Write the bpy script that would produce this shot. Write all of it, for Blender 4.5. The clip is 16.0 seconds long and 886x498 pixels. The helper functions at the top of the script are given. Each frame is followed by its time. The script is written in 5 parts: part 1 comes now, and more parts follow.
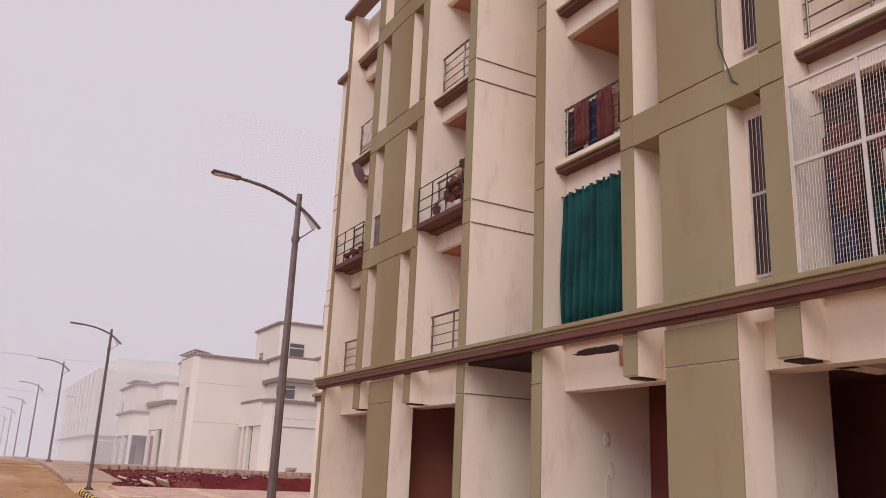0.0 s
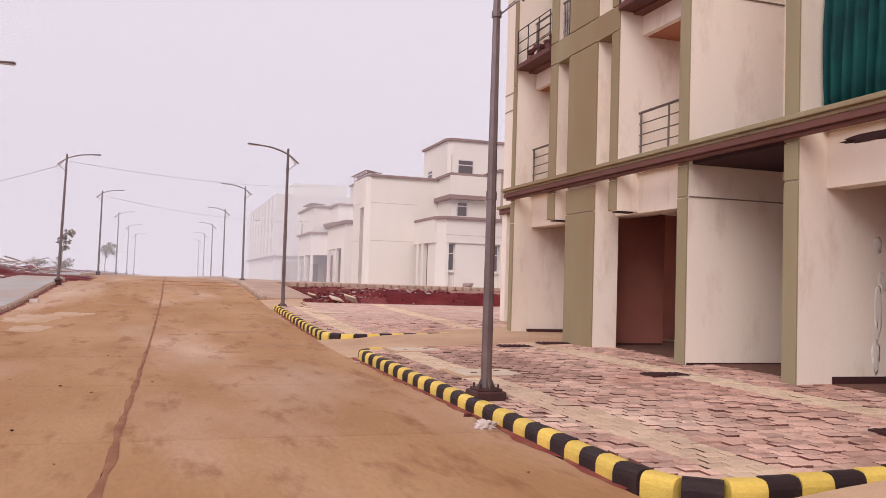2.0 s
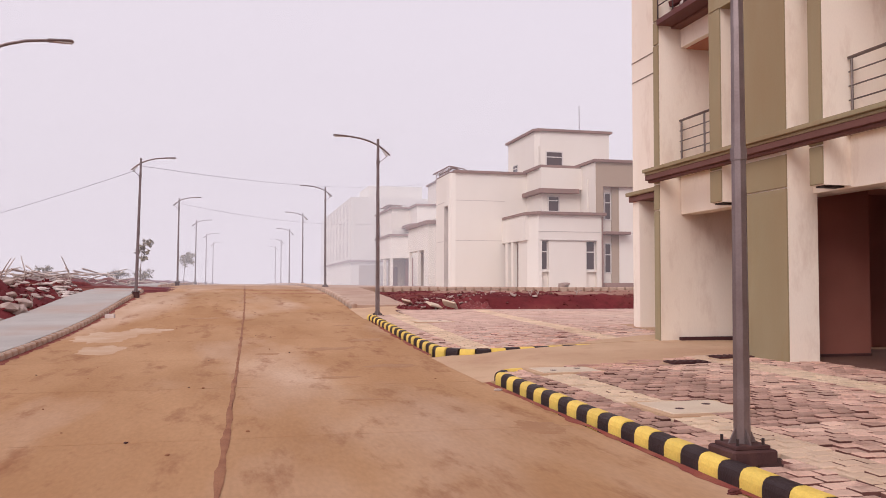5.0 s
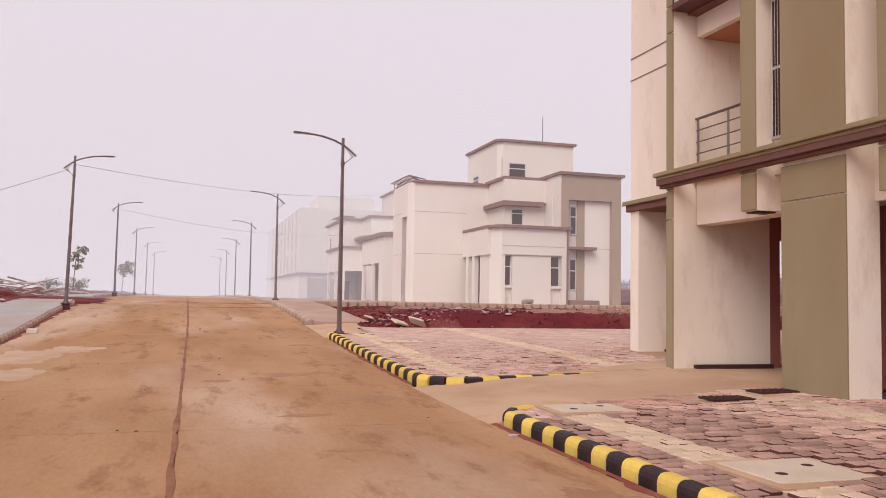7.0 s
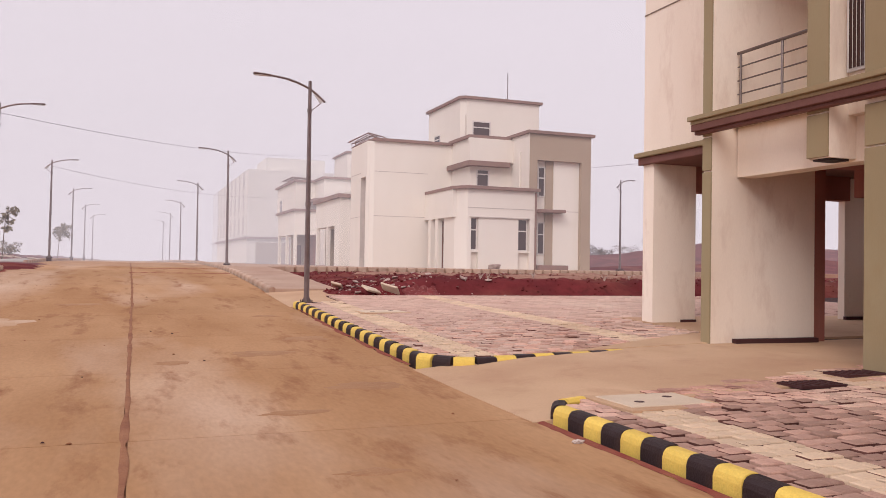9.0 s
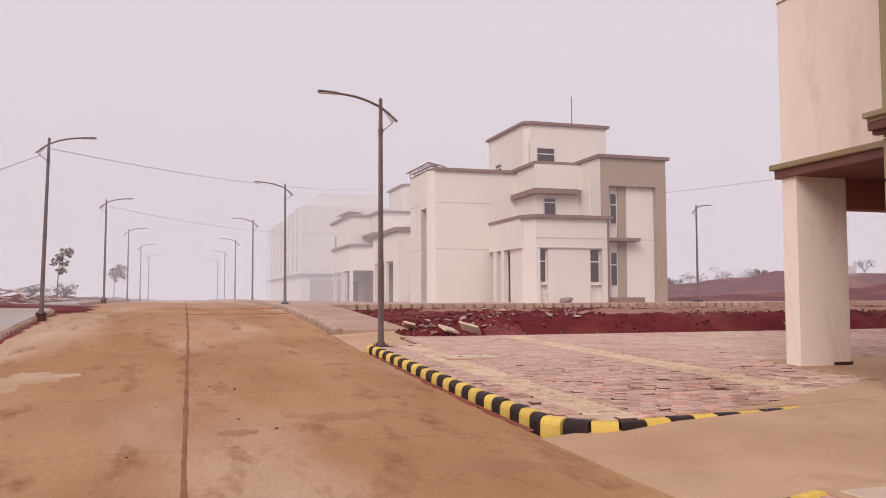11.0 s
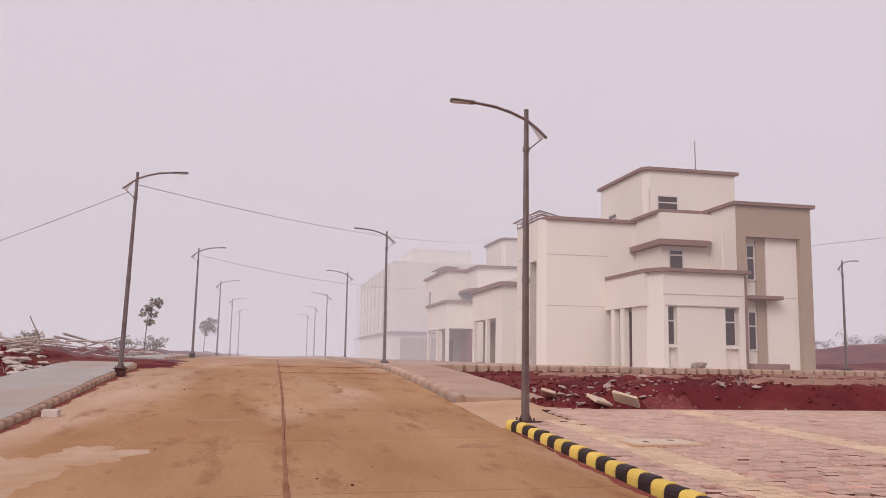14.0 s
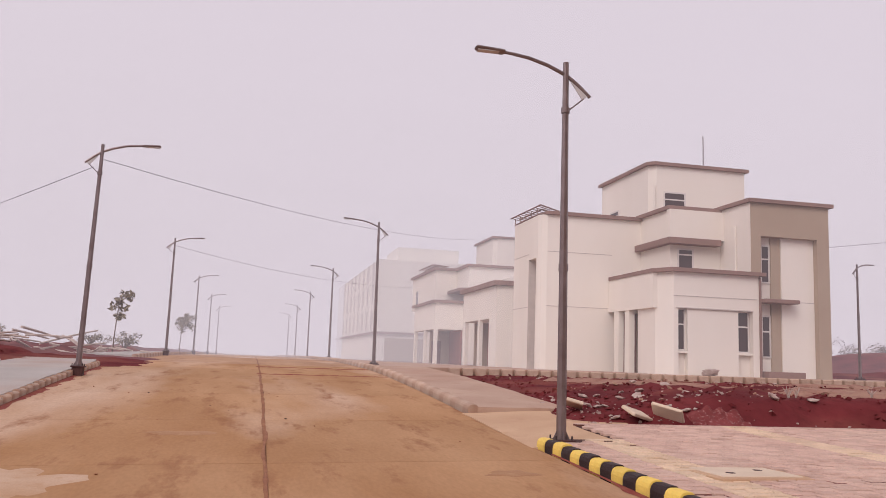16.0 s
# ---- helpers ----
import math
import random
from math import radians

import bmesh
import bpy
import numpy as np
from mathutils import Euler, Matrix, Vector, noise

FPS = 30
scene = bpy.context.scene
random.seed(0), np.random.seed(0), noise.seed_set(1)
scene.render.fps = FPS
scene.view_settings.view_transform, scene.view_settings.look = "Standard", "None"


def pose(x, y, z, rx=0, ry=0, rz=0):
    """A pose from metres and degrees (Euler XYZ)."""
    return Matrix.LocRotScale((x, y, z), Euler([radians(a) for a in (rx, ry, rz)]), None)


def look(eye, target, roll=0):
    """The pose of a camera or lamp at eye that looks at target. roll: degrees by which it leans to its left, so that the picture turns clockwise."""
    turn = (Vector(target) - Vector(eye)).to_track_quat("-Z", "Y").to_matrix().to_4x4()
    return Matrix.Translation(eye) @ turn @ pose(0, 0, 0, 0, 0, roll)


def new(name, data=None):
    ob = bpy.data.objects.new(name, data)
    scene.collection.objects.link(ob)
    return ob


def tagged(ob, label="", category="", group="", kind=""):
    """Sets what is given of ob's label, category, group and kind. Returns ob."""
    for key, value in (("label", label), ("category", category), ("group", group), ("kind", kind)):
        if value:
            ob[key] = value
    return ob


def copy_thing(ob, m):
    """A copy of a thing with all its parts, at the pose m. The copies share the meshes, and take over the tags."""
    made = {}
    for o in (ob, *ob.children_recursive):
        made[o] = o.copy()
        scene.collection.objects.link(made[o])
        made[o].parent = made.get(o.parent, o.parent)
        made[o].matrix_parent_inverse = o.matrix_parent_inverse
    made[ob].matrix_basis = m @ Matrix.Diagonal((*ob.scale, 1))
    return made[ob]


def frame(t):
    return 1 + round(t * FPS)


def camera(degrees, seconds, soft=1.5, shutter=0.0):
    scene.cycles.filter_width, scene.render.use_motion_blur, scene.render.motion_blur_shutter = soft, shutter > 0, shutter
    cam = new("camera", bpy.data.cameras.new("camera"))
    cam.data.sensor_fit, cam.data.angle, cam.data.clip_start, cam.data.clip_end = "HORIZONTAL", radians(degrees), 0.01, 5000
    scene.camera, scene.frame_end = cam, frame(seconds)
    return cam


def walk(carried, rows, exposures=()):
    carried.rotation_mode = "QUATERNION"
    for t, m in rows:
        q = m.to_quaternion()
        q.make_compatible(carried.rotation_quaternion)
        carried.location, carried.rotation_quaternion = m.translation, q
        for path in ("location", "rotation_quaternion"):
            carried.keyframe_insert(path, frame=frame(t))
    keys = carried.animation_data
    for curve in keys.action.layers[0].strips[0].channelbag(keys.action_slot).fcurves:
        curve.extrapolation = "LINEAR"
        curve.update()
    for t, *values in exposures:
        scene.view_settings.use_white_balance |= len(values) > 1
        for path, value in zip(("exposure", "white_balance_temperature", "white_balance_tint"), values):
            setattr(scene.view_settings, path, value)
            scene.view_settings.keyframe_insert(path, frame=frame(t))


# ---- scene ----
cam = camera(56.2, 16.0, soft=0.9)
METRES, EYE, TILT, LEAN, TURN = 18.987, 1.5, 0.0, 0.0, -28.7
ROWS = [
    (0.0, 0.0, 0.0, 0.0, -0.68, 15.33, -2.48),
    (0.5, -0.0112, 0.0257, -0.0004, 2.27, 11.91, -2.68),
    (1.0, -0.0233, 0.0518, -0.0014, 6.65, 6.82, -2.37),
    (1.5, -0.0338, 0.0765, -0.0009, 9.38, 4.11, -2.27),
    (2.0, -0.0483, 0.0992, -0.0008, 10.39, 2.43, -1.79),
    (2.5, -0.0626, 0.1256, 0.0, 11.42, 1.92, -1.41),
    (3.0, -0.0782, 0.1498, -0.0008, 11.43, 1.11, -0.99),
    (3.5, -0.0927, 0.1738, -0.0009, 13.55, 1.05, -0.55),
    (4.0, -0.1088, 0.1968, -0.0, 16.59, 1.87, -0.06),
    (6.5, -0.1893, 0.332, 0.0018, 12.17, 2.96, -0.73),
    (7.0, -0.2055, 0.3576, 0.0025, 11.57, 3.45, -0.96),
    (7.5, -0.2236, 0.3852, 0.0025, 10.32, 3.75, -1.24),
    (8.0, -0.2377, 0.4128, 0.0018, 9.11, 3.09, -1.62),
    (8.5, -0.2553, 0.4425, 0.0014, 7.89, 1.97, -1.64),
    (9.0, -0.2707, 0.4687, 0.0011, 7.89, 1.11, -0.94),
    (11.5, -0.3465, 0.608, 0.0048, 11.67, 3.99, 0.19),
    (12.0, -0.362, 0.6367, 0.0047, 11.3, 4.45, -0.17),
    (12.5, -0.3787, 0.6699, 0.0048, 13.66, 5.54, -0.75),
    (13.0, -0.3967, 0.6975, 0.0051, 14.63, 7.09, -0.72),
    (13.5, -0.4138, 0.7236, 0.0045, 15.83, 7.46, -0.74),
    (14.0, -0.4329, 0.7496, 0.0046, 17.08, 7.49, -1.06),
    (14.5, -0.4494, 0.781, 0.005, 17.28, 7.84, -1.24),
    (15.0, -0.4642, 0.8075, 0.0051, 16.95, 8.54, -1.78),
    (15.5, -0.4792, 0.8351, 0.0043, 15.53, 8.13, -1.96),
    (16.0, -0.4967, 0.8659, 0.0045, 15.73, 7.66, -1.99),
]
walk(cam, [(t, pose(0, 0, EYE, TILT, LEAN, TURN) @ pose(METRES * x, METRES * y, METRES * z, 90 + pitch, roll, yaw)) for t, x, y, z, yaw, pitch, roll in ROWS],
     [(0.0, -0.12, 6400, 12), (1.0, 0.07, 6300, 12), (2.0, 0.13, 6300, 12), (4.0, 0.15, 6250, 12), (6.5, 0.12, 6450, 11), (9.0, 0.1, 6450, 11), (11.5, -0.03, 6500, 13), (12.5, -0.07, 6500, 13), (13.0, -0.19, 6500, 13), (13.5, -0.09, 6500, 13), (14.0, -0.11, 6450, 13), (15.0, -0.14, 6400, 13), (16.0, -0.05, 6400, 13)])

# ---- world, sun, exposure ----
FOG = (0.80, 0.715, 0.768)
world = bpy.data.worlds.new("world")
scene.world = world
world.use_nodes = True
wn, wl = world.node_tree.nodes, world.node_tree.links
sky = wn.new("ShaderNodeTexSky")
sky.sky_type, sky.sun_disc = "NISHITA", False
sky.sun_elevation, sky.sun_rotation = radians(36), radians(220)
sky.air_density, sky.dust_density = 1.0, 6.0
skyb = wn.new("ShaderNodeBackground")
skyb.inputs["Strength"].default_value = 0.05
wl.new(sky.outputs[0], skyb.inputs["Color"])
fogb = wn.new("ShaderNodeBackground")
fogb.inputs["Color"].default_value = (*FOG, 1)
fogb.inputs["Strength"].default_value = 1.03
wmix = wn.new("ShaderNodeMixShader")
wmix.inputs[0].default_value = 0.9
wl.new(skyb.outputs[0], wmix.inputs[1])
wl.new(fogb.outputs[0], wmix.inputs[2])
wl.new(wmix.outputs[0], wn["World Output"].inputs["Surface"])

sun = new("sun", bpy.data.lights.new("sun", "SUN"))
sun.data.energy, sun.data.angle, sun.data.color = 1.5, radians(35), (1.0, 0.93, 0.89)
sun.matrix_world = look((-42, -50, 48), (0, 0, 0))


# ---- materials ----
def mat(name, col, col2=None, scale=6.0, rough=0.8, bump=0.15, metal=0.0, fine=60.0, stain=None, stain_amount=0.5, island=0.0, objrand=0.0, spec=0.3, stretch=None, spots=None, grain=0.1, spot_amount=0.55):
    """A surface with broad and fine colour variation and a fine relief."""
    m = bpy.data.materials.new(name)
    m.use_nodes = True
    n, l = m.node_tree.nodes, m.node_tree.links
    b = n["Principled BSDF"]
    b.inputs["Roughness"].default_value, b.inputs["Metallic"].default_value = rough, metal
    b.inputs["Specular IOR Level"].default_value = spec
    col2 = col2 or tuple(c * 0.82 for c in col)
    co = n.new("ShaderNodeTexCoord")
    def nz(s, d=6.0):
        t = n.new("ShaderNodeTexNoise")
        t.inputs["Scale"].default_value, t.inputs["Detail"].default_value = s, d
        if stretch:
            mp = n.new("ShaderNodeMapping")
            mp.inputs["Scale"].default_value = stretch
            l.new(co.outputs["Object"], mp.inputs["Vector"])
            l.new(mp.outputs[0], t.inputs["Vector"])
        else:
            l.new(co.outputs["Object"], t.inputs["Vector"])
        return t
    def ramp(src, a, c):
        r = n.new("ShaderNodeMapRange")
        r.inputs[1].default_value, r.inputs[2].default_value = a, c
        l.new(src, r.inputs[0])
        return r.outputs[0]
    def mix(f, a, c):
        x = n.new("ShaderNodeMix")
        x.data_type = "RGBA"
        if isinstance(f, float):
            x.inputs[0].default_value = f
        else:
            l.new(f, x.inputs[0])
        for v, k in ((a, 6), (c, 7)):
            if isinstance(v, tuple):
                x.inputs[k].default_value = (*v, 1)
            else:
                l.new(v, x.inputs[k])
        return x.outputs[2]
    broad, fin = nz(scale), nz(fine, 3.0)
    c = mix(ramp(broad.outputs["Fac"], 0.3, 0.7), col, col2)
    if stain:
        st = nz(scale * 0.37, 8.0)
        f = ramp(st.outputs["Fac"], 0.5, 0.72)
        mu = n.new("ShaderNodeMath")
        mu.operation = "MULTIPLY"
        mu.inputs[1].default_value = stain_amount
        l.new(f, mu.inputs[0])
        c = mix(mu.outputs[0], c, stain)
    if spots:
        sp = nz(scale * 3.1, 9.0)
        sp.inputs["Roughness"].default_value = 0.65
        sf = n.new("ShaderNodeMath")
        sf.operation = "MULTIPLY"
        sf.inputs[1].default_value = spot_amount
        l.new(ramp(sp.outputs["Fac"], 0.54, 0.72), sf.inputs[0])
        c = mix(sf.outputs[0], c, spots)
    hv = n.new("ShaderNodeHueSaturation")
    l.new(c, hv.inputs["Color"])
    val = ramp(fin.outputs["Fac"], 0.2, 0.8)
    r = n.new("ShaderNodeMapRange")
    r.inputs[3].default_value, r.inputs[4].default_value = 1 - grain, 1 + grain
    l.new(val, r.inputs[0])
    out = r.outputs[0]
    for amount, kind in ((island, 0), (objrand, 1)):
        if amount:
            if kind == 0:
                g = n.new("ShaderNodeNewGeometry").outputs["Random Per Island"]
            else:
                g = n.new("ShaderNodeObjectInfo").outputs["Random"]
            rr = n.new("ShaderNodeMapRange")
            rr.inputs[3].default_value, rr.inputs[4].default_value = 1 - amount, 1 + amount
            l.new(g, rr.inputs[0])
            mm = n.new("ShaderNodeMath")
            mm.operation = "MULTIPLY"
            l.new(out, mm.inputs[0])
            l.new(rr.outputs[0], mm.inputs[1])
            out = mm.outputs[0]
    l.new(out, hv.inputs["Value"])
    l.new(hv.outputs[0], b.inputs["Base Color"])
    if bump:
        bp = n.new("ShaderNodeBump")
        bp.inputs["Strength"].default_value, bp.inputs["Distance"].default_value = bump, 0.02
        l.new(fin.outputs["Fac"], bp.inputs["Height"])
        l.new(bp.outputs[0], b.inputs["Normal"])
    return m


M = {
    "cream": mat("cream_paint", (0.92, 0.825, 0.72), (0.87, 0.765, 0.65), 0.7, 0.85, 0.02, grain=0.025, stain=(0.62, 0.47, 0.35), stain_amount=0.45, stretch=(1.0, 1.0, 0.35), spots=(0.62, 0.47, 0.37)),
    "olive": mat("olive_paint", (0.35, 0.292, 0.18), (0.305, 0.25, 0.147), 0.8, 0.85, 0.02, grain=0.03, stain=(0.27, 0.17, 0.085), stain_amount=0.8, stretch=(1.0, 1.0, 0.35), spots=(0.29, 0.21, 0.11)),
    # brown moulding colour, darkened for the shade under sills and cornices
    "maroon": mat("maroon_shaded_moulding", (0.19, 0.085, 0.07), None, 2.0, 0.8, 0.1),
    "groove": mat("groove_shadow_gap", (0.26, 0.20, 0.16), None, 2.0, 0.9, 0.0),
    # balcony ceilings: their reddish shade given as a base colour
    "soffit": mat("soffit_red_shade", (0.50, 0.22, 0.14), (0.42, 0.17, 0.11), 0.8, 0.9, 0.05),
    # walls and slabs under cover: their shade is put into this maroon
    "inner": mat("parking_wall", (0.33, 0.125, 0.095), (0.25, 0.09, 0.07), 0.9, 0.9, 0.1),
    # deeper parking walls, with still more shade in the colour
    "deep_shade": mat("deep_parking_shade", (0.22, 0.07, 0.06), (0.17, 0.05, 0.045), 0.9, 0.9, 0.1),
    # near-black for deep shade put into the colour, and for the soot
    "darkin": mat("shade_and_soot_dark", (0.06, 0.028, 0.03), None, 1.5, 0.8, 0.1),
    "door": mat("maroon_door", (0.14, 0.045, 0.04), None, 1.5, 0.6, 0.1),
    "white": mat("house_white", (0.82, 0.765, 0.695), (0.77, 0.71, 0.635), 0.4, 0.85, 0.02, grain=0.02, stain=(0.72, 0.64, 0.57), stain_amount=0.4, stretch=(1.0, 1.0, 0.4)),
    "hline": mat("house_joint_and_shade", (0.60, 0.53, 0.49), None, 2.0, 0.9, 0.0),
    "coping": mat("brown_coping", (0.29, 0.175, 0.145), None, 1.0, 0.85, 0.1),
    "tan": mat("tan_paint", (0.42, 0.325, 0.245), (0.38, 0.285, 0.21), 0.5, 0.85, 0.08),
    "glass": mat("dark_glass", (0.06, 0.028, 0.026), None, 1.0, 0.12, 0.0, spec=0.5),
    "frame": mat("window_frame", (0.72, 0.66, 0.62), None, 1.0, 0.5, 0.0),
    "plinth": mat("muddy_plinth", (0.10, 0.045, 0.04), (0.06, 0.025, 0.025), 6.0, 0.85, 0.3),
    "iron": mat("dark_iron", (0.06, 0.04, 0.04), None, 5.0, 0.55, 0.1, metal=0.4),
    "steel": mat("railing_steel", (0.20, 0.16, 0.15), None, 8.0, 0.35, 0.05, metal=0.8),
    "galv": mat("galvanised_pole", (0.25, 0.20, 0.20), (0.17, 0.125, 0.12), 3.0, 0.38, 0.05, metal=0.6),
    "road": mat("dusty_concrete", (0.48, 0.285, 0.155), (0.36, 0.19, 0.09), 0.7, 0.9, 0.08, grain=0.09, stain=(0.62, 0.46, 0.355), stain_amount=1.0, fine=26, objrand=0.06, stretch=(1.0, 0.3, 1.0), spots=(0.27, 0.12, 0.06), spot_amount=1.0, spec=0.08),
    "joint": mat("red_mud_joint", (0.36, 0.17, 0.09), (0.25, 0.10, 0.055), 3.0, 0.95, 0.6),
    "film": mat("cement_film", (0.55, 0.385, 0.27), (0.47, 0.29, 0.17), 1.6, 0.9, 0.1, spots=(0.46, 0.27, 0.15), spot_amount=0.9),
    "stain": mat("mud_film", (0.34, 0.175, 0.09), (0.40, 0.22, 0.115), 2.2, 0.9, 0.2, spots=(0.44, 0.26, 0.14), spot_amount=0.9),
    "dry": mat("dry_tan_earth", (0.38, 0.23, 0.165), (0.27, 0.12, 0.09), 1.4, 0.95, 0.8, fine=14, stain=(0.38, 0.24, 0.17), spots=(0.12, 0.04, 0.035)),
    "mud": mat("wet_red_mud", (0.22, 0.035, 0.032), (0.29, 0.10, 0.06), 3.0, 0.95, 0.6),
    "apron": mat("sandy_concrete", (0.62, 0.42, 0.27), (0.52, 0.34, 0.21), 0.6, 0.9, 0.2, stain=(0.38, 0.20, 0.12), stain_amount=0.75, spots=(0.42, 0.24, 0.15)),
    "path": mat("dusty_footpath", (0.50, 0.355, 0.27), (0.41, 0.27, 0.20), 0.7, 0.9, 0.3, stain=(0.36, 0.17, 0.11), stain_amount=0.7, spots=(0.38, 0.22, 0.16)),
    # floor colour darkened for the shade under the building
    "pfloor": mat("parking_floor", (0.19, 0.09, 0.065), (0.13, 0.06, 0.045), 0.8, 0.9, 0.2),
    "soil": mat("red_soil", (0.175, 0.032, 0.034), (0.10, 0.016, 0.019), 0.8, 0.95, 1.0, fine=7, stain=(0.30, 0.13, 0.085), stain_amount=0.5, spots=(0.06, 0.014, 0.014), spec=0.08),
    "walk": mat("grey_pavement", (0.45, 0.415, 0.385), (0.38, 0.345, 0.32), 0.8, 0.85, 0.2, stain=(0.42, 0.27, 0.2), stain_amount=0.6),
    "paver": mat("red_paver", (0.58, 0.385, 0.31), (0.42, 0.235, 0.18), 0.9, 0.9, 0.5, stain=(0.64, 0.48, 0.38), stain_amount=0.85, island=0.26, objrand=0.26, spots=(0.17, 0.065, 0.055), fine=40, spot_amount=0.8, grain=.14, spec=0.1),
    "dusty": mat("dusty_paver", (0.64, 0.455, 0.375), (0.54, 0.36, 0.295), 0.7, 0.9, 0.4, stain=(0.66, 0.51, 0.42), stain_amount=0.8, island=0.1, spots=(0.40, 0.24, 0.19), spot_amount=0.6, fine=40, spec=0.1),
    "pavey": mat("buff_paver", (0.75, 0.58, 0.42), (0.64, 0.46, 0.32), 0.8, 0.9, 0.4, stain=(0.5, 0.32, 0.25), stain_amount=0.6, island=0.1, objrand=0.1, fine=40),
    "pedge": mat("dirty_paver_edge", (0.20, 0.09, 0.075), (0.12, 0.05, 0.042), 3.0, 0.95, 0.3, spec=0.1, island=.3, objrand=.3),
    "bed": mat("paver_joint_sand", (0.06, 0.024, 0.021), None, 2.0, 0.95, 0.4),
    "kyel": mat("yellow_kerb_paint", (0.85, 0.62, 0.14), (0.74, 0.51, 0.10), 3.0, 0.7, 0.3, stain=(0.40, 0.24, 0.11), stain_amount=0.5, objrand=0.08),
    "kblk": mat("black_kerb_paint", (0.025, 0.013, 0.015), (0.04, 0.022, 0.022), 3.0, 0.65, 0.3, stain=(0.13, 0.06, 0.045), stain_amount=0.5),
    "kerb": mat("plain_kerb", (0.56, 0.42, 0.33), (0.45, 0.30, 0.22), 2.0, 0.9, 0.4, stain=(0.32, 0.16, 0.1), stain_amount=0.7, objrand=0.1),
    "slab": mat("cover_concrete", (0.70, 0.58, 0.45), (0.62, 0.49, 0.37), 2.0, 0.85, 0.2),
    "grate": mat("drain_grate", (0.07, 0.025, 0.025), None, 4.0, 0.8, 0.3),
    "teal": mat("teal_curtain_cloth", (0.003, 0.08, 0.075), (0.002, 0.035, 0.04), 2.0, 0.75, 0.1),
    "mesh": mat("white_grille", (0.72, 0.66, 0.63), None, 2.0, 0.5, 0.0),
    "cloth_r": mat("dark_red_cloth", (0.16, 0.05, 0.045), (0.09, 0.02, 0.02), 6.0, 0.9, 0.2),
    "check": mat("red_checked_cloth", (0.22, 0.045, 0.045), (0.15, 0.03, 0.03), 5.0, 0.9, 0.4, spots=(0.55, 0.34, 0.31), spot_amount=0.7),
    "cloth_w": mat("white_cloth", (0.7, 0.62, 0.58), (0.5, 0.4, 0.36), 6.0, 0.9, 0.2),
    "cloth_b": mat("blue_cloth", (0.035, 0.04, 0.10), None, 6.0, 0.9, 0.2),
    "cloth_t": mat("tan_cloth", (0.45, 0.27, 0.18), None, 6.0, 0.9, 0.2),
    "leaf": mat("leaf_green", (0.30, 0.25, 0.17), (0.20, 0.16, 0.105), 4.0, 0.7, 0.1, island=0.3),
    "bark": mat("bark", (0.20, 0.15, 0.12), None, 10.0, 0.9, 0.4),
    "timber": mat("scrap_timber", (0.62, 0.51, 0.45), (0.40, 0.31, 0.27), 5.0, 0.9, 0.4, island=0.2),
    "rock": mat("broken_concrete", (0.52, 0.42, 0.37), (0.33, 0.22, 0.19), 3.0, 0.9, 0.5),
    "scrub": mat("dry_scrub", (0.16, 0.10, 0.07), (0.10, 0.06, 0.045), 1.0, 0.95, 0.5, island=0.3),
    "carp": mat("dark_car_paint", (0.02, 0.015, 0.02), None, 1.0, 0.2, 0.0, spec=0.6),
    "tyre": mat("tyre_rubber", (0.02, 0.018, 0.018), None, 5.0, 0.8, 0.2),
    "lampg": mat("lamp_lens", (0.6, 0.58, 0.58), None, 1.0, 0.2, 0.0),
    "cable": mat("black_cable", (0.07, 0.06, 0.06), None, 1.0, 0.6, 0.0),
}


# ---- builders ----
def mesh_of(name, bm, material, smooth=False):
    me = bpy.data.meshes.new(name)
    bm.normal_update()
    bm.to_mesh(me)
    bm.free()
    me.materials.append(material)
    if smooth:
        for p in me.polygons:
            p.use_smooth = True
    return me


def part(name, bm, material, parent=None, label="", smooth=False):
    ob = new(name, mesh_of(name, bm, material, smooth))
    if parent:
        ob.parent = parent
    if label:
        ob["label"] = label
    return ob


def empty(name, label, category, group="", kind="", at=(0, 0, 0)):
    ob = new(name)
    ob.location = at
    ob.empty_display_size = 0.3
    return tagged(ob, label, category, group, kind)


def add_box(bm, a, b, bevel=0.0, m=None):
    x0, x1 = sorted((a[0], b[0]))
    y0, y1 = sorted((a[1], b[1]))
    z0, z1 = sorted((a[2], b[2]))
    v = [bm.verts.new(p) for p in ((x0, y0, z0), (x1, y0, z0), (x1, y1, z0), (x0, y1, z0), (x0, y0, z1), (x1, y0, z1), (x1, y1, z1), (x0, y1, z1))]
    f = [bm.faces.new([v[i] for i in q]) for q in ((3, 2, 1, 0), (4, 5, 6, 7), (0, 1, 5, 4), (1, 2, 6, 5), (2, 3, 7, 6), (3, 0, 4, 7))]
    if bevel:
        edges = list({e for q in f for e in q.edges})
        r = bmesh.ops.bevel(bm, geom=edges, offset=bevel, segments=1, affect="EDGES")
        v = list({w for q in r["faces"] for w in q.verts} | {w for w in v if w.is_valid})
    if m:
        bmesh.ops.transform(bm, matrix=m, verts=[w for w in v if w.is_valid])
    return bm


def boxes(*list_of, bevel=0.0):
    bm = bmesh.new()
    for a, b in list_of:
        add_box(bm, a, b, bevel)
    return bm


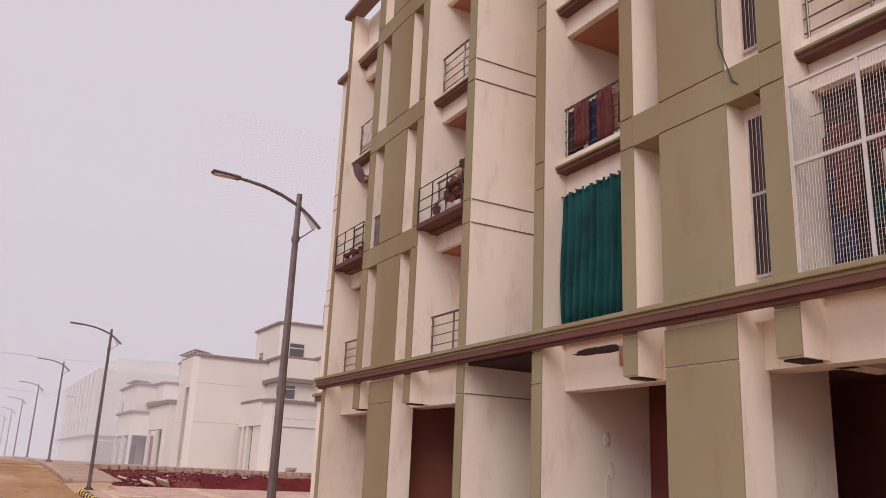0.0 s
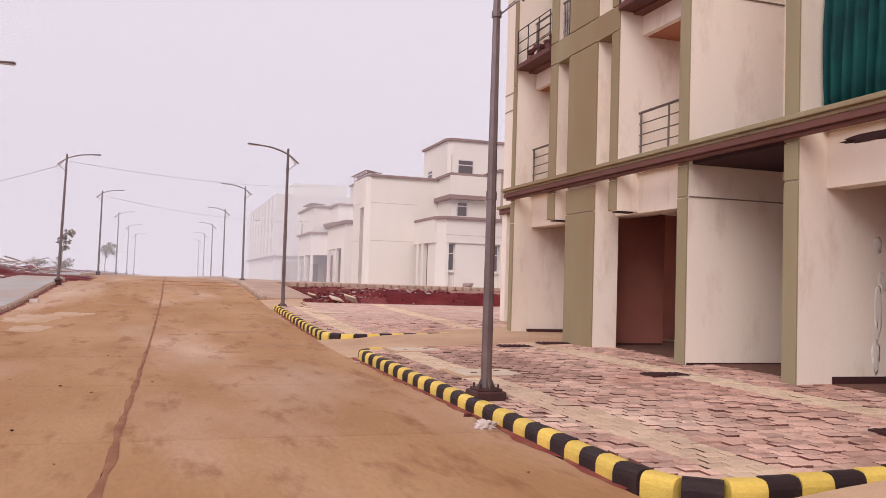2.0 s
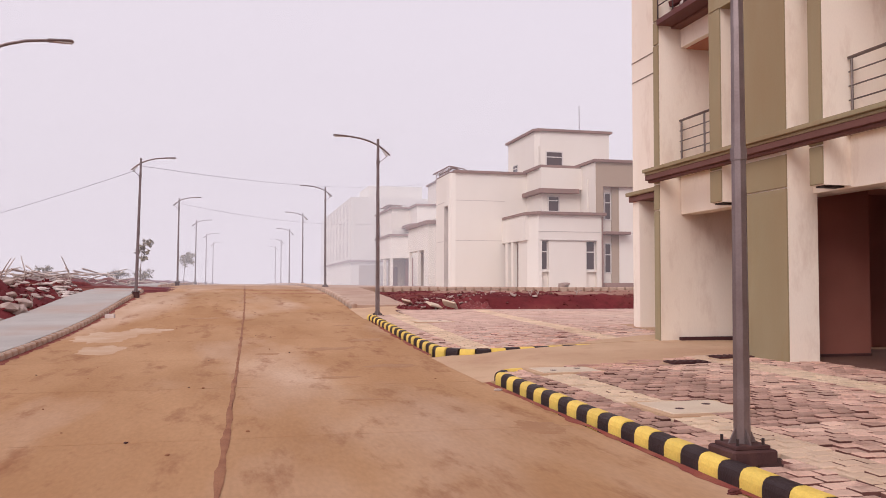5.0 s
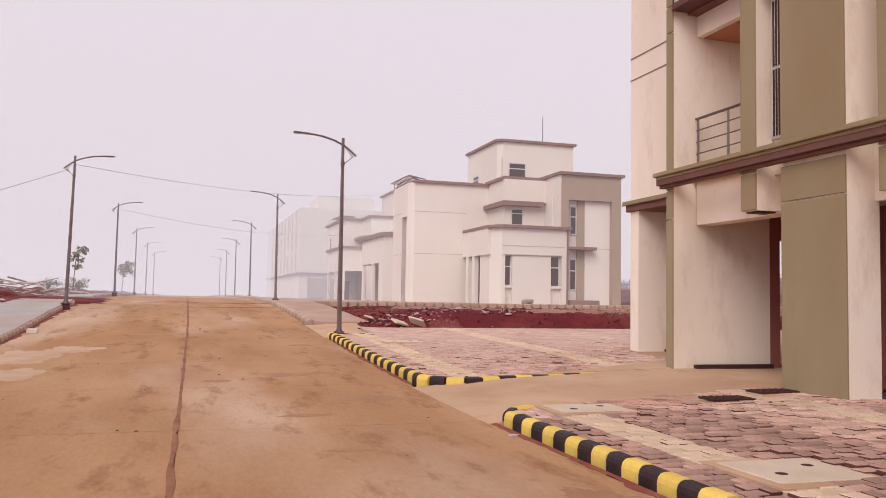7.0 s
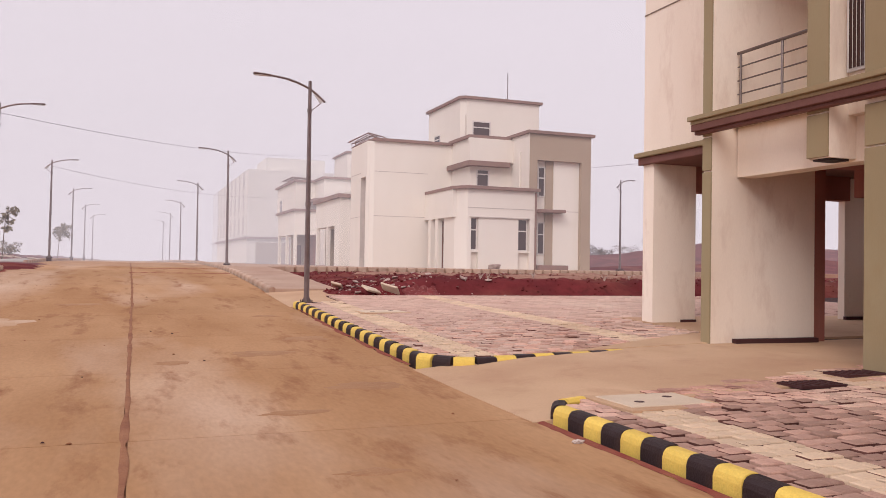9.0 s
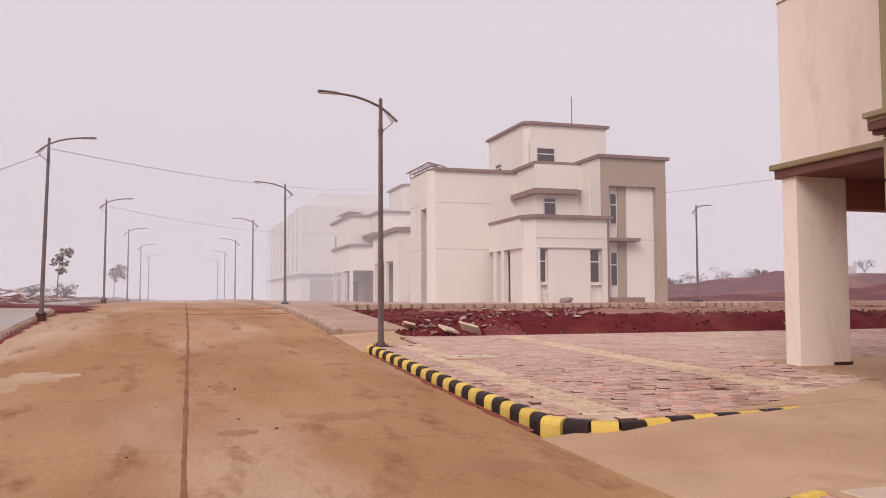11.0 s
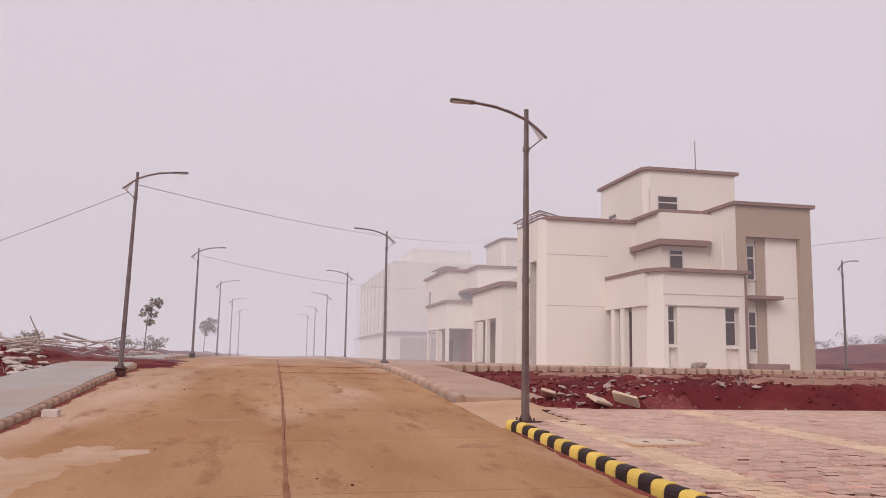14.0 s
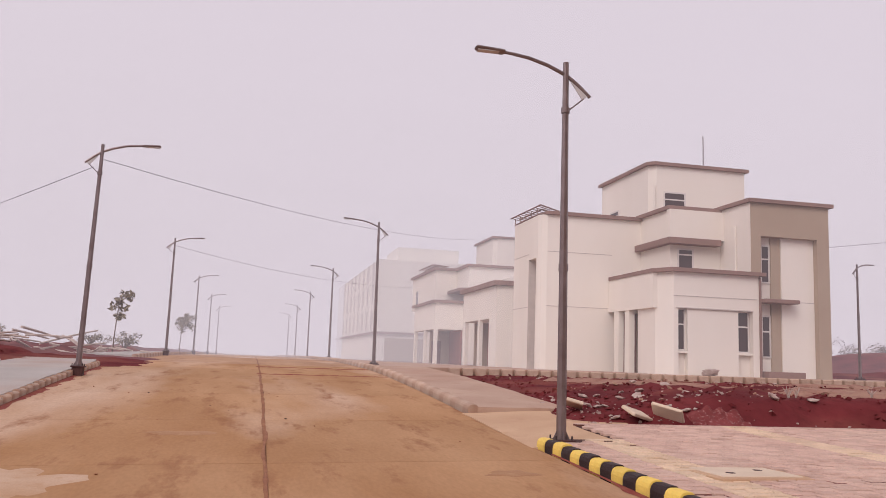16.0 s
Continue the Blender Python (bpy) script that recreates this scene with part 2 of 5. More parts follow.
def add_tube(bm, pts, radii, n=8, cap=True):
    """A round bar along points."""
    pts = [Vector(p) for p in pts]
    if not isinstance(radii, (list, tuple)):
        radii = [radii] * len(pts)
    rings = []
    for i, p in enumerate(pts):
        d = (pts[min(i + 1, len(pts) - 1)] - pts[max(i - 1, 0)]).normalized()
        u = d.cross(Vector((0.31, 0.87, 0.12)) if abs(d.z) > 0.9 else Vector((0, 0, 1))).normalized()
        w = d.cross(u)
        rings.append([bm.verts.new(p + radii[i] * (u * math.cos(k * math.tau / n) + w * math.sin(k * math.tau / n))) for k in range(n)])
    for a, b in zip(rings, rings[1:]):
        for k in range(n):
            bm.faces.new((a[k], a[(k + 1) % n], b[(k + 1) % n], b[k]))
    if cap:
        bm.faces.new(rings[0][::-1])
        bm.faces.new(rings[-1])
    return bm


def tube(pts, radii, n=8):
    return add_tube(bmesh.new(), pts, radii, n)


def add_prism(bm, outline, z0, z1):
    """An upright prism over a plan outline (counter-clockwise)."""
    lo = [bm.verts.new((x, y, z0)) for x, y in outline]
    hi = [bm.verts.new((x, y, z1)) for x, y in outline]
    k = len(outline)
    for i in range(k):
        bm.faces.new((lo[i], lo[(i + 1) % k], hi[(i + 1) % k], hi[i]))
    bm.faces.new(lo[::-1])
    bm.faces.new(hi)
    return bm


def lerp_table(table, v):
    if v <= table[0][0]:
        return table[0][1]
    for (a, p), (b, q) in zip(table, table[1:]):
        if v <= b:
            s = (v - a) / (b - a)
            return p + (q - p) * s
    return table[-1][1]


RISE = [(-400, 0.0), (0, 0.0), (8, 0.02), (14, 0.05), (17, 0.07), (20, 0.12), (23.5, 0.22), (29, 0.46), (33, 0.66), (37, 0.88), (43, 1.14), (48, 1.26), (58, 1.38), (75, 1.42), (120, 1.42), (900, 1.0)]


def g(x, y):
    """The road surface: it climbs slowly ahead, and leans to its far side."""
    z = sum(lerp_table(RISE, y + d) for d in (-1.5, -0.75, 0, 0.75, 1.5)) / 5
    lean = 0.13 * math.exp(-((y - 30) / 8) ** 2)
    return z - lean * min(max((3.3 - x) / 7.5, 0), 1.2)


def sheet(x0, x1, y0, y1, z, nx=2, ny=10, rough=0.0, skirt=0.0):
    """A sheet whose height is z(x, y), with a skirt down its edges."""
    bm = bmesh.new()
    vs = [[None] * (ny + 1) for _ in range(nx + 1)]
    for i in range(nx + 1):
        for j in range(ny + 1):
            x, y = x0 + (x1 - x0) * i / nx, y0 + (y1 - y0) * j / ny
            vs[i][j] = bm.verts.new((x, y, z(x, y) + (rough * noise.noise((x * 0.8, y * 0.8, 3.1)) if rough else 0)))
    for i in range(nx):
        for j in range(ny):
            bm.faces.new((vs[i][j], vs[i + 1][j], vs[i + 1][j + 1], vs[i][j + 1]))
    if skirt:
        rim = [vs[i][0] for i in range(nx + 1)] + [vs[nx][j] for j in range(1, ny + 1)] + [vs[i][ny] for i in range(nx - 1, -1, -1)] + [vs[0][j] for j in range(ny - 1, 0, -1)]
        low = [bm.verts.new((v.co.x, v.co.y, v.co.z - skirt)) for v in rim]
        for k in range(len(rim)):
            q = (k + 1) % len(rim)
            bm.faces.new((rim[q], rim[k], low[k], low[q]))
    return bm


# ---- ground, road, pavements ----
ROAD_L, ROAD_R, MID = -4.25, 3.35, -0.18


def mid(y):
    """The centre joint drifts slightly across the road."""
    return -0.29 + 0.0072 * (min(max(y, -10), 34) - 8)


def soil_z(x, y):
    """Red earth beside the road: flat under the paving, heaped beyond it."""
    base = g(x, y) - 0.12
    if x > 4.2 and 31.0 < y < 46.6:
        k = min(max((y - 31.15 - 0.5 * noise.noise((x * 0.6, 0, 2))) / 1.1, 0), 1)
        k = k * k * (3 - 2 * k) * min((x - 4.2) / 3.5, 1)
        low = g(4, 31) + 0.02 + (y - 31) / 15.6 * 0.45
        base = low + k * max(0, 1.10 - low + 0.10 * noise.noise((x * 0.35, y * 0.6, 0)) + 0.07 * noise.noise((x * 1.3, y * 1.6, 4)) + 0.09 * noise.noise((x * 2.6, y * 2.6, 6)) + 0.04 * noise.noise((x * 6, y * 6, 6)))
    if x < -6.4 and y > 5:
        k = min((-6.4 - x) / 1.3, 1)
        base += k * (0.36 + 0.30 * abs(noise.noise((x * 0.35, y * 0.35, 7))) + 0.16 * noise.noise((x * 1.3, y * 1.3, 2)) + 0.07 * noise.noise((x * 4, y * 4, 2)))
    base += 1.0 * math.exp(-(((x + 8.6) / 1.5) ** 2 + ((y - 33.5) / 3.6) ** 2)) * (1 + 0.25 * noise.noise((x * 1.1, y * 1.1, 5)))
    if x > 26 and y > 50:
        k = min((x - 26) / 8, 1) * min((y - 50) / 14, 1) * (1 if y < 95 else max(0, 1 - (y - 95) / 30))
        base += k * (1.1 + 1.3 * noise.noise((x * 0.07, y * 0.07, 1)) + 0.4 * noise.noise((x * 0.3, y * 0.3, 8)) + 0.9 * math.exp(-((y - 78) / 10) ** 2))
    return base


def grid_lines(stops):
    out = []
    for a, b, step in stops:
        k = max(1, round((b - a) / step))
        out += [a + (b - a) * i / k for i in range(k)]
    return out + [stops[-1][1]]


gx = grid_lines([(-600, -60, 60), (-60, -20, 4), (-20, -6, 0.35), (-6, 4, 2), (4, 24, 0.3), (24, 60, 1.5), (60, 600, 60)])
gy = grid_lines([(-60, 5, 6), (5, 20, 1), (20, 30, 0.4), (30, 34, 0.2), (34, 48, 0.4), (48, 100, 1.5), (100, 180, 8), (180, 900, 80)])
gv = [(x, y, soil_z(x, y)) for y in gy for x in gx]
gf = [(j * len(gx) + i, j * len(gx) + i + 1, (j + 1) * len(gx) + i + 1, (j + 1) * len(gx) + i) for j in range(len(gy) - 1) for i in range(len(gx) - 1)]
me = bpy.data.meshes.new("ground")
me.from_pydata(gv, [], gf)
me.materials.append(M["soil"])
for p in me.polygons:
    p.use_smooth = True
tagged(new("ground", me), "rough red laterite soil with stones and puddled clay", "ground", kind="structure")

road = empty("road", "dusty tan concrete road in slabs with a muddy centre joint", "road", kind="structure")
part("road_bed", sheet(ROAD_L, ROAD_R, -40, 200, lambda x, y: g(x, y) - 0.018, 4, 160), M["joint"], road, "red mud in the joints")
ys = [9.86 + 3.75 * k for k in range(-13, 51)]
for y in ys:
    for x0, x1 in ((ROAD_L, MID - 0.02), (MID + 0.02, ROAD_R)):
        sl = part("slab", sheet(x0, x1, y + 0.008, y + 3.742, g, 4, 4, 0.006, 0.03), M["road"], road)
        edge = ROAD_L if x0 == ROAD_L else ROAD_R
        for v in sl.data.vertices:
            v.co.x += (mid(v.co.y) - MID) * (v.co.x - edge) / (MID - edge)


def pave_z(x, y):
    """The paved strip beside the road: it starts at the kerb's top and climbs to the building."""
    return g(3.4, y) + 0.145 + min(max((x - 3.6) / 4.3, 0), 1) * 0.14 * (1 if y < 24 else max(0, 1 - (y - 24) / 6))


pavement = empty("pavement", "worn red block paving with buff bands beside the road", "pavement", kind="structure")
part("bedding", sheet(3.72, 8.5, 7.12, 17.55, lambda x, y: pave_z(x, y) - 0.035, 6, 12, 0, 0.2), M["bed"], pavement, "dark joint sand")
part("bedding", sheet(3.85, 30, 20.72, 29.6, lambda x, y: pave_z(x, y) - 0.035, 30, 12, 0, 0.1), M["bed"], pavement, "dark joint sand")
part("bedding", sheet(4.5, 30, 29.6, 31.0, lambda x, y: pave_z(x, y) - 0.035, 30, 4, 0, 0.1), M["bed"], pavement, "dark joint sand")


def drive_edge(x):
    """The line where the driveway's sandy concrete meets the block paving beyond it."""
    return 20.6 + 0.42 * max(0, min(x, 8.6) - 5.9)


driveway = empty("driveway", "sandy concrete driveway between the kerbs", "driveway", kind="structure")


def drive_z(x, y):
    s = min(max((x - 3.3) / 1.6, 0), 1)
    return g(3.4, y) + 0.004 + s * (pave_z(x, y) - g(3.4, y) - 0.012)


part("apron", sheet(3.3, 15, 17.15, 20.62, drive_z, 16, 10, 0.01, 0.25), M["apron"], driveway)
part("apron", sheet(5.6, 9.0, 0, 1, lambda x, y: 0.0, 16, 6, 0, 0.06), M["apron"], driveway)
for v in driveway.children[-1].data.vertices:
    v.co.y = 20.5 + v.co.y * (drive_edge(v.co.x) - 20.5)
    v.co.z += pave_z(v.co.x, v.co.y) + .003
part("apron", sheet(8.9, 22, 20.9, 24.5, lambda x, y: pave_z(x, y) + 0.002, 16, 8, 0.01, 0.25), M["apron"], driveway)
part("apron", sheet(3.3, 4.6, 29.55, 31.1, lambda x, y: g(3.4, y) + 0.006 + 0.1 * min(max((x - 3.35) / 1.1, 0), 1), 8, 8, 0.012, 0.1), M["apron"], driveway, "sandy ramp between the kerbs")
part("apron", sheet(7.7, 8.5, -30, 7.0, lambda x, y: pave_z(8, y) + 0.002, 6, 20, 0.004, 0.25), M["apron"], driveway)
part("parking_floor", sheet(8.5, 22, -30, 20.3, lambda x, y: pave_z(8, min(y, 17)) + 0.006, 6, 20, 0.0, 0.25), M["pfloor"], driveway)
part("apron", sheet(3.3, 7.7, -12, 6.75, drive_z, 10, 12, 0.01, 0.25), M["apron"], driveway)
part("apron", sheet(3.3, 5.7, 30.9, 33.3, lambda x, y: g(3.4, y) + 0.01 + 0.07 * min(max((x - 3.4) / 1.2, 0), 1), 6, 10, 0.015, 0.25), M["apron"], driveway, "sandy ramp between the kerbs")
part("apron", sheet(3.57, 5.3, 33.3, 46.7, lambda x, y: g(3.4, y) + 0.125, 6, 16, 0.02, 0.25), M["path"], driveway, "dusty unfinished footpath")

walk_left = empty("pavement_far_side", "grey concrete footpath across the road", "pavement", kind="structure")
part("footpath", sheet(-6.45, ROAD_L - 0.15, -30, 44.2, lambda x, y: g(ROAD_L, y) + 0.13, 12, 90, 0.02, 0.3), M["walk"], walk_left)
for v in walk_left.children[-1].data.vertices:
    if v.co.y > 42.4 and v.co.x > -5.7:
        v.co.y = 42.4 + (v.co.y - 42.4) * math.sqrt(max(0.02, 1 - ((v.co.x + 5.7) / 1.36) ** 2))
part("footpath", sheet(-6.0, ROAD_L - 0.15, 50, 170, lambda x, y: g(ROAD_L, y) + 0.12, 4, 60, 0.02, 0.3), M["walk"], walk_left)
walk_right = empty("pavement_houses", "sandy footpath in front of the white houses", "pavement", kind="structure")
part("footpath", sheet(3.6, 60, 46.9, 60, lambda x, y: g(3.4, y) + 0.09 + (1.36 - g(3.4, y) - 0.09) * min(max((x - 4.6) / 3.6, 0), 1), 60, 12, 0.0, 0.3), M["path"], walk_right)
part("footpath", sheet(3.6, 12.5, 60, 170, lambda x, y: g(3.4, y) + 0.09 + (1.36 - g(3.4, y) - 0.09) * min(max((x - 4.6) / 3.6, 0), 1), 12, 40, 0.0, 0.3), M["path"], walk_right)


# kerb stones
def kerb_mesh(name, length, material, w=0.16, h=0.16):
    bm = bmesh.new()
    prof = [(-w / 2, -0.12), (w / 2, -0.12), (w / 2, h - 0.03), (w / 2 - 0.03, h), (-w / 2 + 0.07, h), (-w / 2 + 0.035, h - 0.01), (-w / 2 + 0.012, h - 0.035), (-w / 2, h - 0.075)]
    a = [bm.verts.new((x, -length / 2, z)) for x, z in prof]
    b = [bm.verts.new((x, length / 2, z)) for x, z in prof]
    for i in range(len(prof)):
        j = (i + 1) % len(prof)
        bm.faces.new((a[j], a[i], b[i], b[j]))
    bm.faces.new(a)
    bm.faces.new(b[::-1])
    bmesh.ops.recalc_face_normals(bm, faces=bm.faces)
    return mesh_of(name, bm, material)


def along(points, step):
    """Places and headings at even steps along a path in plan."""
    pts = [Vector(p) for p in points]
    out, carry = [], step / 2
    for a, b in zip(pts, pts[1:]):
        d = (b - a).length
        s = carry
        while s < d:
            out.append((a + (b - a) * (s / d), math.atan2((b - a).y, (b - a).x)))
            s += step
        carry = s - d
    return out


KY, KB = kerb_mesh("kerb_stone", 0.282, M["kyel"]), kerb_mesh("kerb_stone", 0.282, M["kblk"])


def kerb_run(label, points, meshes, step, z, sink=lambda p: 0, flip=False, jit=1.0):
    top = empty("kerb", label, "kerb", kind="structure")
    for k, (p, a) in enumerate(along(points, step)):
        ob = new("kerb_stone", meshes[k % len(meshes)])
        ob.parent = top
        ob.matrix_basis = pose(p.x + random.uniform(-.006, .006) * jit, p.y, z(p.x, p.y) - sink(p) + random.uniform(-.006, .006) * jit, math.degrees(math.atan((z(p.x, p.y + .3) - z(p.x, p.y - .3)) / .6)) if jit < 1 else 0, 0, math.degrees(a) - 90 + (180 if flip else 0) + random.uniform(-1, 1) * jit)
    return top


arc = lambda cx, cy, r, a0, a1, n=8: [(cx + r * math.cos(radians(a0 + (a1 - a0) * i / n)), cy + r * math.sin(radians(a0 + (a1 - a0) * i / n)), 0) for i in range(n + 1)]
gk = lambda x, y: g(3.4, y)
kerb_run("black and yellow painted kerb along the block paving", arc(3.94, 17.05, 0.38, 83, 180, 5) + [(3.45, 7.6, 0)] + arc(4.08, 7.6, 0.63, 180, 270, 6) + [(8, 6.97, 0)], [KY, KB], 0.285, lambda x, y: pave_z(x, y) - .145, flip=True)
kerb_run("black and yellow painted kerb curving into the driveway", [(3.47, 29.6, 0), (3.56, 21.15, 0)] + arc(4.26, 21.15, 0.7, 180, 268, 6) + [(5.9, 20.38, 0), (6.4, 20.42, 0)], [KY, KB], 0.285, lambda x, y: g(3.4, min(y, 29)) + (0 if x < 4.2 else 0.12 * min((x - 4.2) / 2, 1)), lambda p: 0 if p.x < 4.6 else (p.x - 4.6) * 0.03, True)
KP = kerb_mesh("kerb_stone", 0.99, M["kerb"], 0.17, 0.16)
kerb_run("bare concrete kerb beside the footpath", [(3.5, 33.3, 0), (3.5, 150, 0)], [KP], 0.985, gk, flip=False, jit=0.3)
kerb_run("worn concrete kerb stones along the far footpath", [(-4.35, -20, 0), (-4.35, 42.6, 0)] + arc(-5.85, 42.6, 1.5, 0, 85, 8), [kerb_mesh("kerb_stone", 0.45, M["kerb"], .15, .13)], 0.47, lambda x, y: g(ROAD_L, y))
kerb_run("worn concrete kerb stones along the far footpath", [(-4.35, 50, 0), (-4.35, 150, 0)], [KP], 0.985, lambda x, y: g(ROAD_L, y), jit=0.3)
kerb_run("row of small upright edging stones before the house", [(6.2, 46.8, 0), (27, 46.8, 0)], [kerb_mesh("edging_stone", 0.36, M["kerb"], 0.15, 0.28)], 0.47, lambda x, y: 1.08)


def cover(x0, x1, y0, y1, label):
    c = empty("manhole_cover", label, "manhole cover", at=((x0 + x1) / 2, (y0 + y1) / 2, pave_z((x0 + x1) / 2, (y0 + y1) / 2) - .01))
    w, d = (x1 - x0) / 2, (y1 - y0) / 2
    part("rim", boxes(((-w - .09, -d - .13, -.03), (w + .09, d + .13, .006)), bevel=.004), M["apron"], c)
    part("lid", boxes(((-w, -d, -.02), (w, d, .016)), bevel=.006), M["slab"], c)
    for s in (-1, 1):
        bm = bmesh.new()
        bmesh.ops.create_cone(bm, cap_ends=True, segments=12, radius1=.05, radius2=.05, depth=.01, matrix=Matrix.Translation((s * w * .5, s * d * .3, .014)))
        part("lifting_hole", bm, M["grate"], c)
    return c


cover(4.1, 5.0, 13.05, 13.85, "pale concrete manhole cover set in red paving")
cover(4.1, 5.0, 16.75, 17.4, "pale concrete manhole cover set in red paving")
cover(4.3, 5.2, 26.6, 27.3, "pale concrete manhole cover set in red paving")


def grate(x, y, w=.62, d=.36):
    c = empty("drain_grate", "dark iron drain grate set in the paving", "drain grate", at=(x, y, pave_z(x, y)))
    part("frame", boxes(((-w / 2, -d / 2, -.02), (w / 2, d / 2, .012))), M["grate"], c)
    for k in range(6):
        xx = -w / 2 + .05 + k * (w - .1) / 5
        part("bar", boxes(((xx - .012, -d / 2 + .03, .01), (xx + .012, d / 2 - .03, .022))), M["grate"], c)


for x, y in ((6.6, 17.15), (7.6, 17.5), (6.6, 8.0), (6.9, 12.4)):
    grate(x, y)

# ---- the apartment building ----
FX = 7.9
CY = 12.32
ST = [3.75, 6.84, 9.93, 13.02]
TOP = 14.45
bld = empty("apartment_building", "four-storey cream and olive apartment building with balconies over open parking", "building", at=(0, 0, 0))


def yr(s, u0, u1):
    a, b = CY + s * u0, CY + s * u1
    return min(a, b), max(a, b)


def ubox(s, u0, u1, x0, x1, z0, z1):
    a, b = yr(s, u0, u1)
    return (x0, a, z0), (x1, b, z1)


BACK = 20.0
GZ = 0.15
PILS = ((1.1, 1.36), (3.33, 3.6), (5.92, 6.26), (8.14, 8.33))
for s in (-1, 1):
    # bodies of piers and panels in cream, olive facings in front with shadow gaps at each floor
    for i, (u0, u1) in enumerate(PILS):
        low = GZ if i in (0, 3) else 2.95
        deep = 11.0 if i == 0 else 9.92 if i == 3 else 9.74
        part("pier", boxes(ubox(s, u0, u1, FX + .03, deep, low, TOP)), M["cream"], bld)
        edges = [low, 3.0 if i in (0, 3) else low, 3.52] + [3.84, 6.34, 6.82, 9.43, 9.91, 12.52, 13.0, TOP]
        for a, b in zip(edges, edges[1:]):
            if b - a > .05:
                part("facing", boxes(ubox(s, u0 - .002, u1 + .002, FX, FX + .03, a + .012, b - .012), bevel=.004), M["olive"], bld)
    part("panel_body", boxes(ubox(s, 4.15, 5.36, FX + .03, 8.85, 2.95, TOP + .6)), M["cream"], bld)
    part("column", boxes(ubox(s, 4.15, 5.36, FX + .03, 8.45, GZ, 2.95)), M["cream"], bld)
    edges = [GZ, 3.0, 3.52, 3.84, 6.34, 6.82, 9.43, 9.91, 12.52, 13.0, TOP + .6]
    for a, b in zip(edges, edges[1:]):
        if abs(a - 3.52) < .01:
            continue
        part("facing", boxes(ubox(s, 4.148, 5.362, FX, FX + .03, a + .012, b - .012), bevel=.004), M["olive"], bld)
    for z in ST[1:]:
        for u0, u1 in ((3.6, 4.15), (5.36, 5.92)):
            part("beam", boxes(ubox(s, u0 + .002, u1 - .002, FX, 8.85, z - .5, z - .02), bevel=.004), M["olive"], bld)
    # wall behind the slots, with tall windows
    part("slot_wall", boxes(ubox(s, 3.5, 6.2, 8.85, 9.05, 2.95, TOP)), M["cream"], bld)
    part("slot_back", boxes(ubox(s, 5.362, 5.918, 8.24, 8.84, 3.5, TOP)), M["cream"], bld)
    for z0 in ST[:3]:
        win = part("window", boxes(ubox(s, 5.44, 5.9, 8.19, 8.236, z0 + .28, z0 + 2.42)), M["mesh"], bld)
        for c0, c1 in ((.32, 1.33), (1.38, 2.38)):
            part("pane", boxes(ubox(s, 5.48, 5.86, 8.175, 8.19, z0 + c0, z0 + c1)), M["glass"], win)
        a, b = yr(s, 5.46, 5.88)
        for k in range(7):
            y = a + .03 + (b - a - .06) * k / 6
            part("bar", tube([(8.165, y, z0 + .3), (8.165, y, z0 + 2.4)], .004, 4), M["mesh"], win)
    # balconies
    for u0, u1 in ((1.36, 3.33), (6.26, 8.12)):
        part("balcony_back_wall", boxes(ubox(s, u0 - .3, u1 + .2, 9.75, 9.9, 3.4, TOP)), M["cream"], bld)
        for k, z in enumerate(ST):
            part("balcony_slab", boxes(ubox(s, u0 + .002, u1 - .002, 8.4, 9.75, z - .55, z - .05)), M["cream"], bld)
            # ceiling board that carries the balcony's red shade in its colour
            part("soffit", boxes(ubox(s, u0 + .01, u1 - .01, 8.52, 9.74, z - .566, z - .552)), M["soffit"], bld, "balcony ceiling in the red-brown of its shade")
            if k:
                part("sill_moulding", boxes(ubox(s, u0 + .004, u1 - .004, 8.14, 8.5, z - .115, z - .07), bevel=.008), M["olive"], bld)
                part("sill_underside", boxes(ubox(s, u0 + .005, u1 - .005, 8.19, 8.49, z - .18, z - .117), bevel=.008), M["maroon"], bld, "brown moulding darkened for the shade beneath its ledge")
            part("balcony_kerb", boxes(ubox(s, u0 + .003, u1 - .003, 8.28, 8.45, z - .07, z + .10), bevel=.006), M["cream"], bld)
        part("parapet", boxes(ubox(s, u0, u1, 8.38, 8.5, ST[3] - .5, TOP)), M["cream"], bld)
    # beam over the parking, brackets under the hanging piers
    part("front_beam", boxes(ubox(s, 1.36, 4.15, 8.38, 8.7, 2.92, 3.66)), M["cream"], bld)
    part("front_beam", boxes(ubox(s, 5.36, 8.12, 8.38, 8.7, 2.92, 3.66)), M["cream"], bld)
    for u0, u1 in ((3.33, 3.6), (5.92, 6.26)):
        part("drip_slot", boxes(ubox(s, u0 + .04, u1 - .04, 7.97, 8.3, 2.925, 2.95)), M["iron"], bld)
    part("coping", boxes(ubox(s, 1.08, 8.56, 7.75, 8.2, TOP, TOP + .14), bevel=.02), M["coping"], bld)

# recess between the two halves
part("recess_wall", boxes(((10.6, CY - 1.1, 3.6), (10.8, CY + 1.1, TOP))), M["cream"], bld)
# slab coloured near-black for the shade on its underside
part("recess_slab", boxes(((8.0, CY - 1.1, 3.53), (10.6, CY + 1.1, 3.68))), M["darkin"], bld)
for z in ST[1:]:
    for s in (-1, 1):
        for zz in (z - .5, z - .02):
            part("shadow_line", boxes(ubox(s, 1.08, 1.11, FX + .04, 10.6, zz, zz + .018)), M["groove"], bld)
for zz in (3.0,):
    part("shadow_line", boxes(ubox(1, 1.08, 1.11, FX + .04, 10.6, zz, zz + .018)), M["groove"], bld)

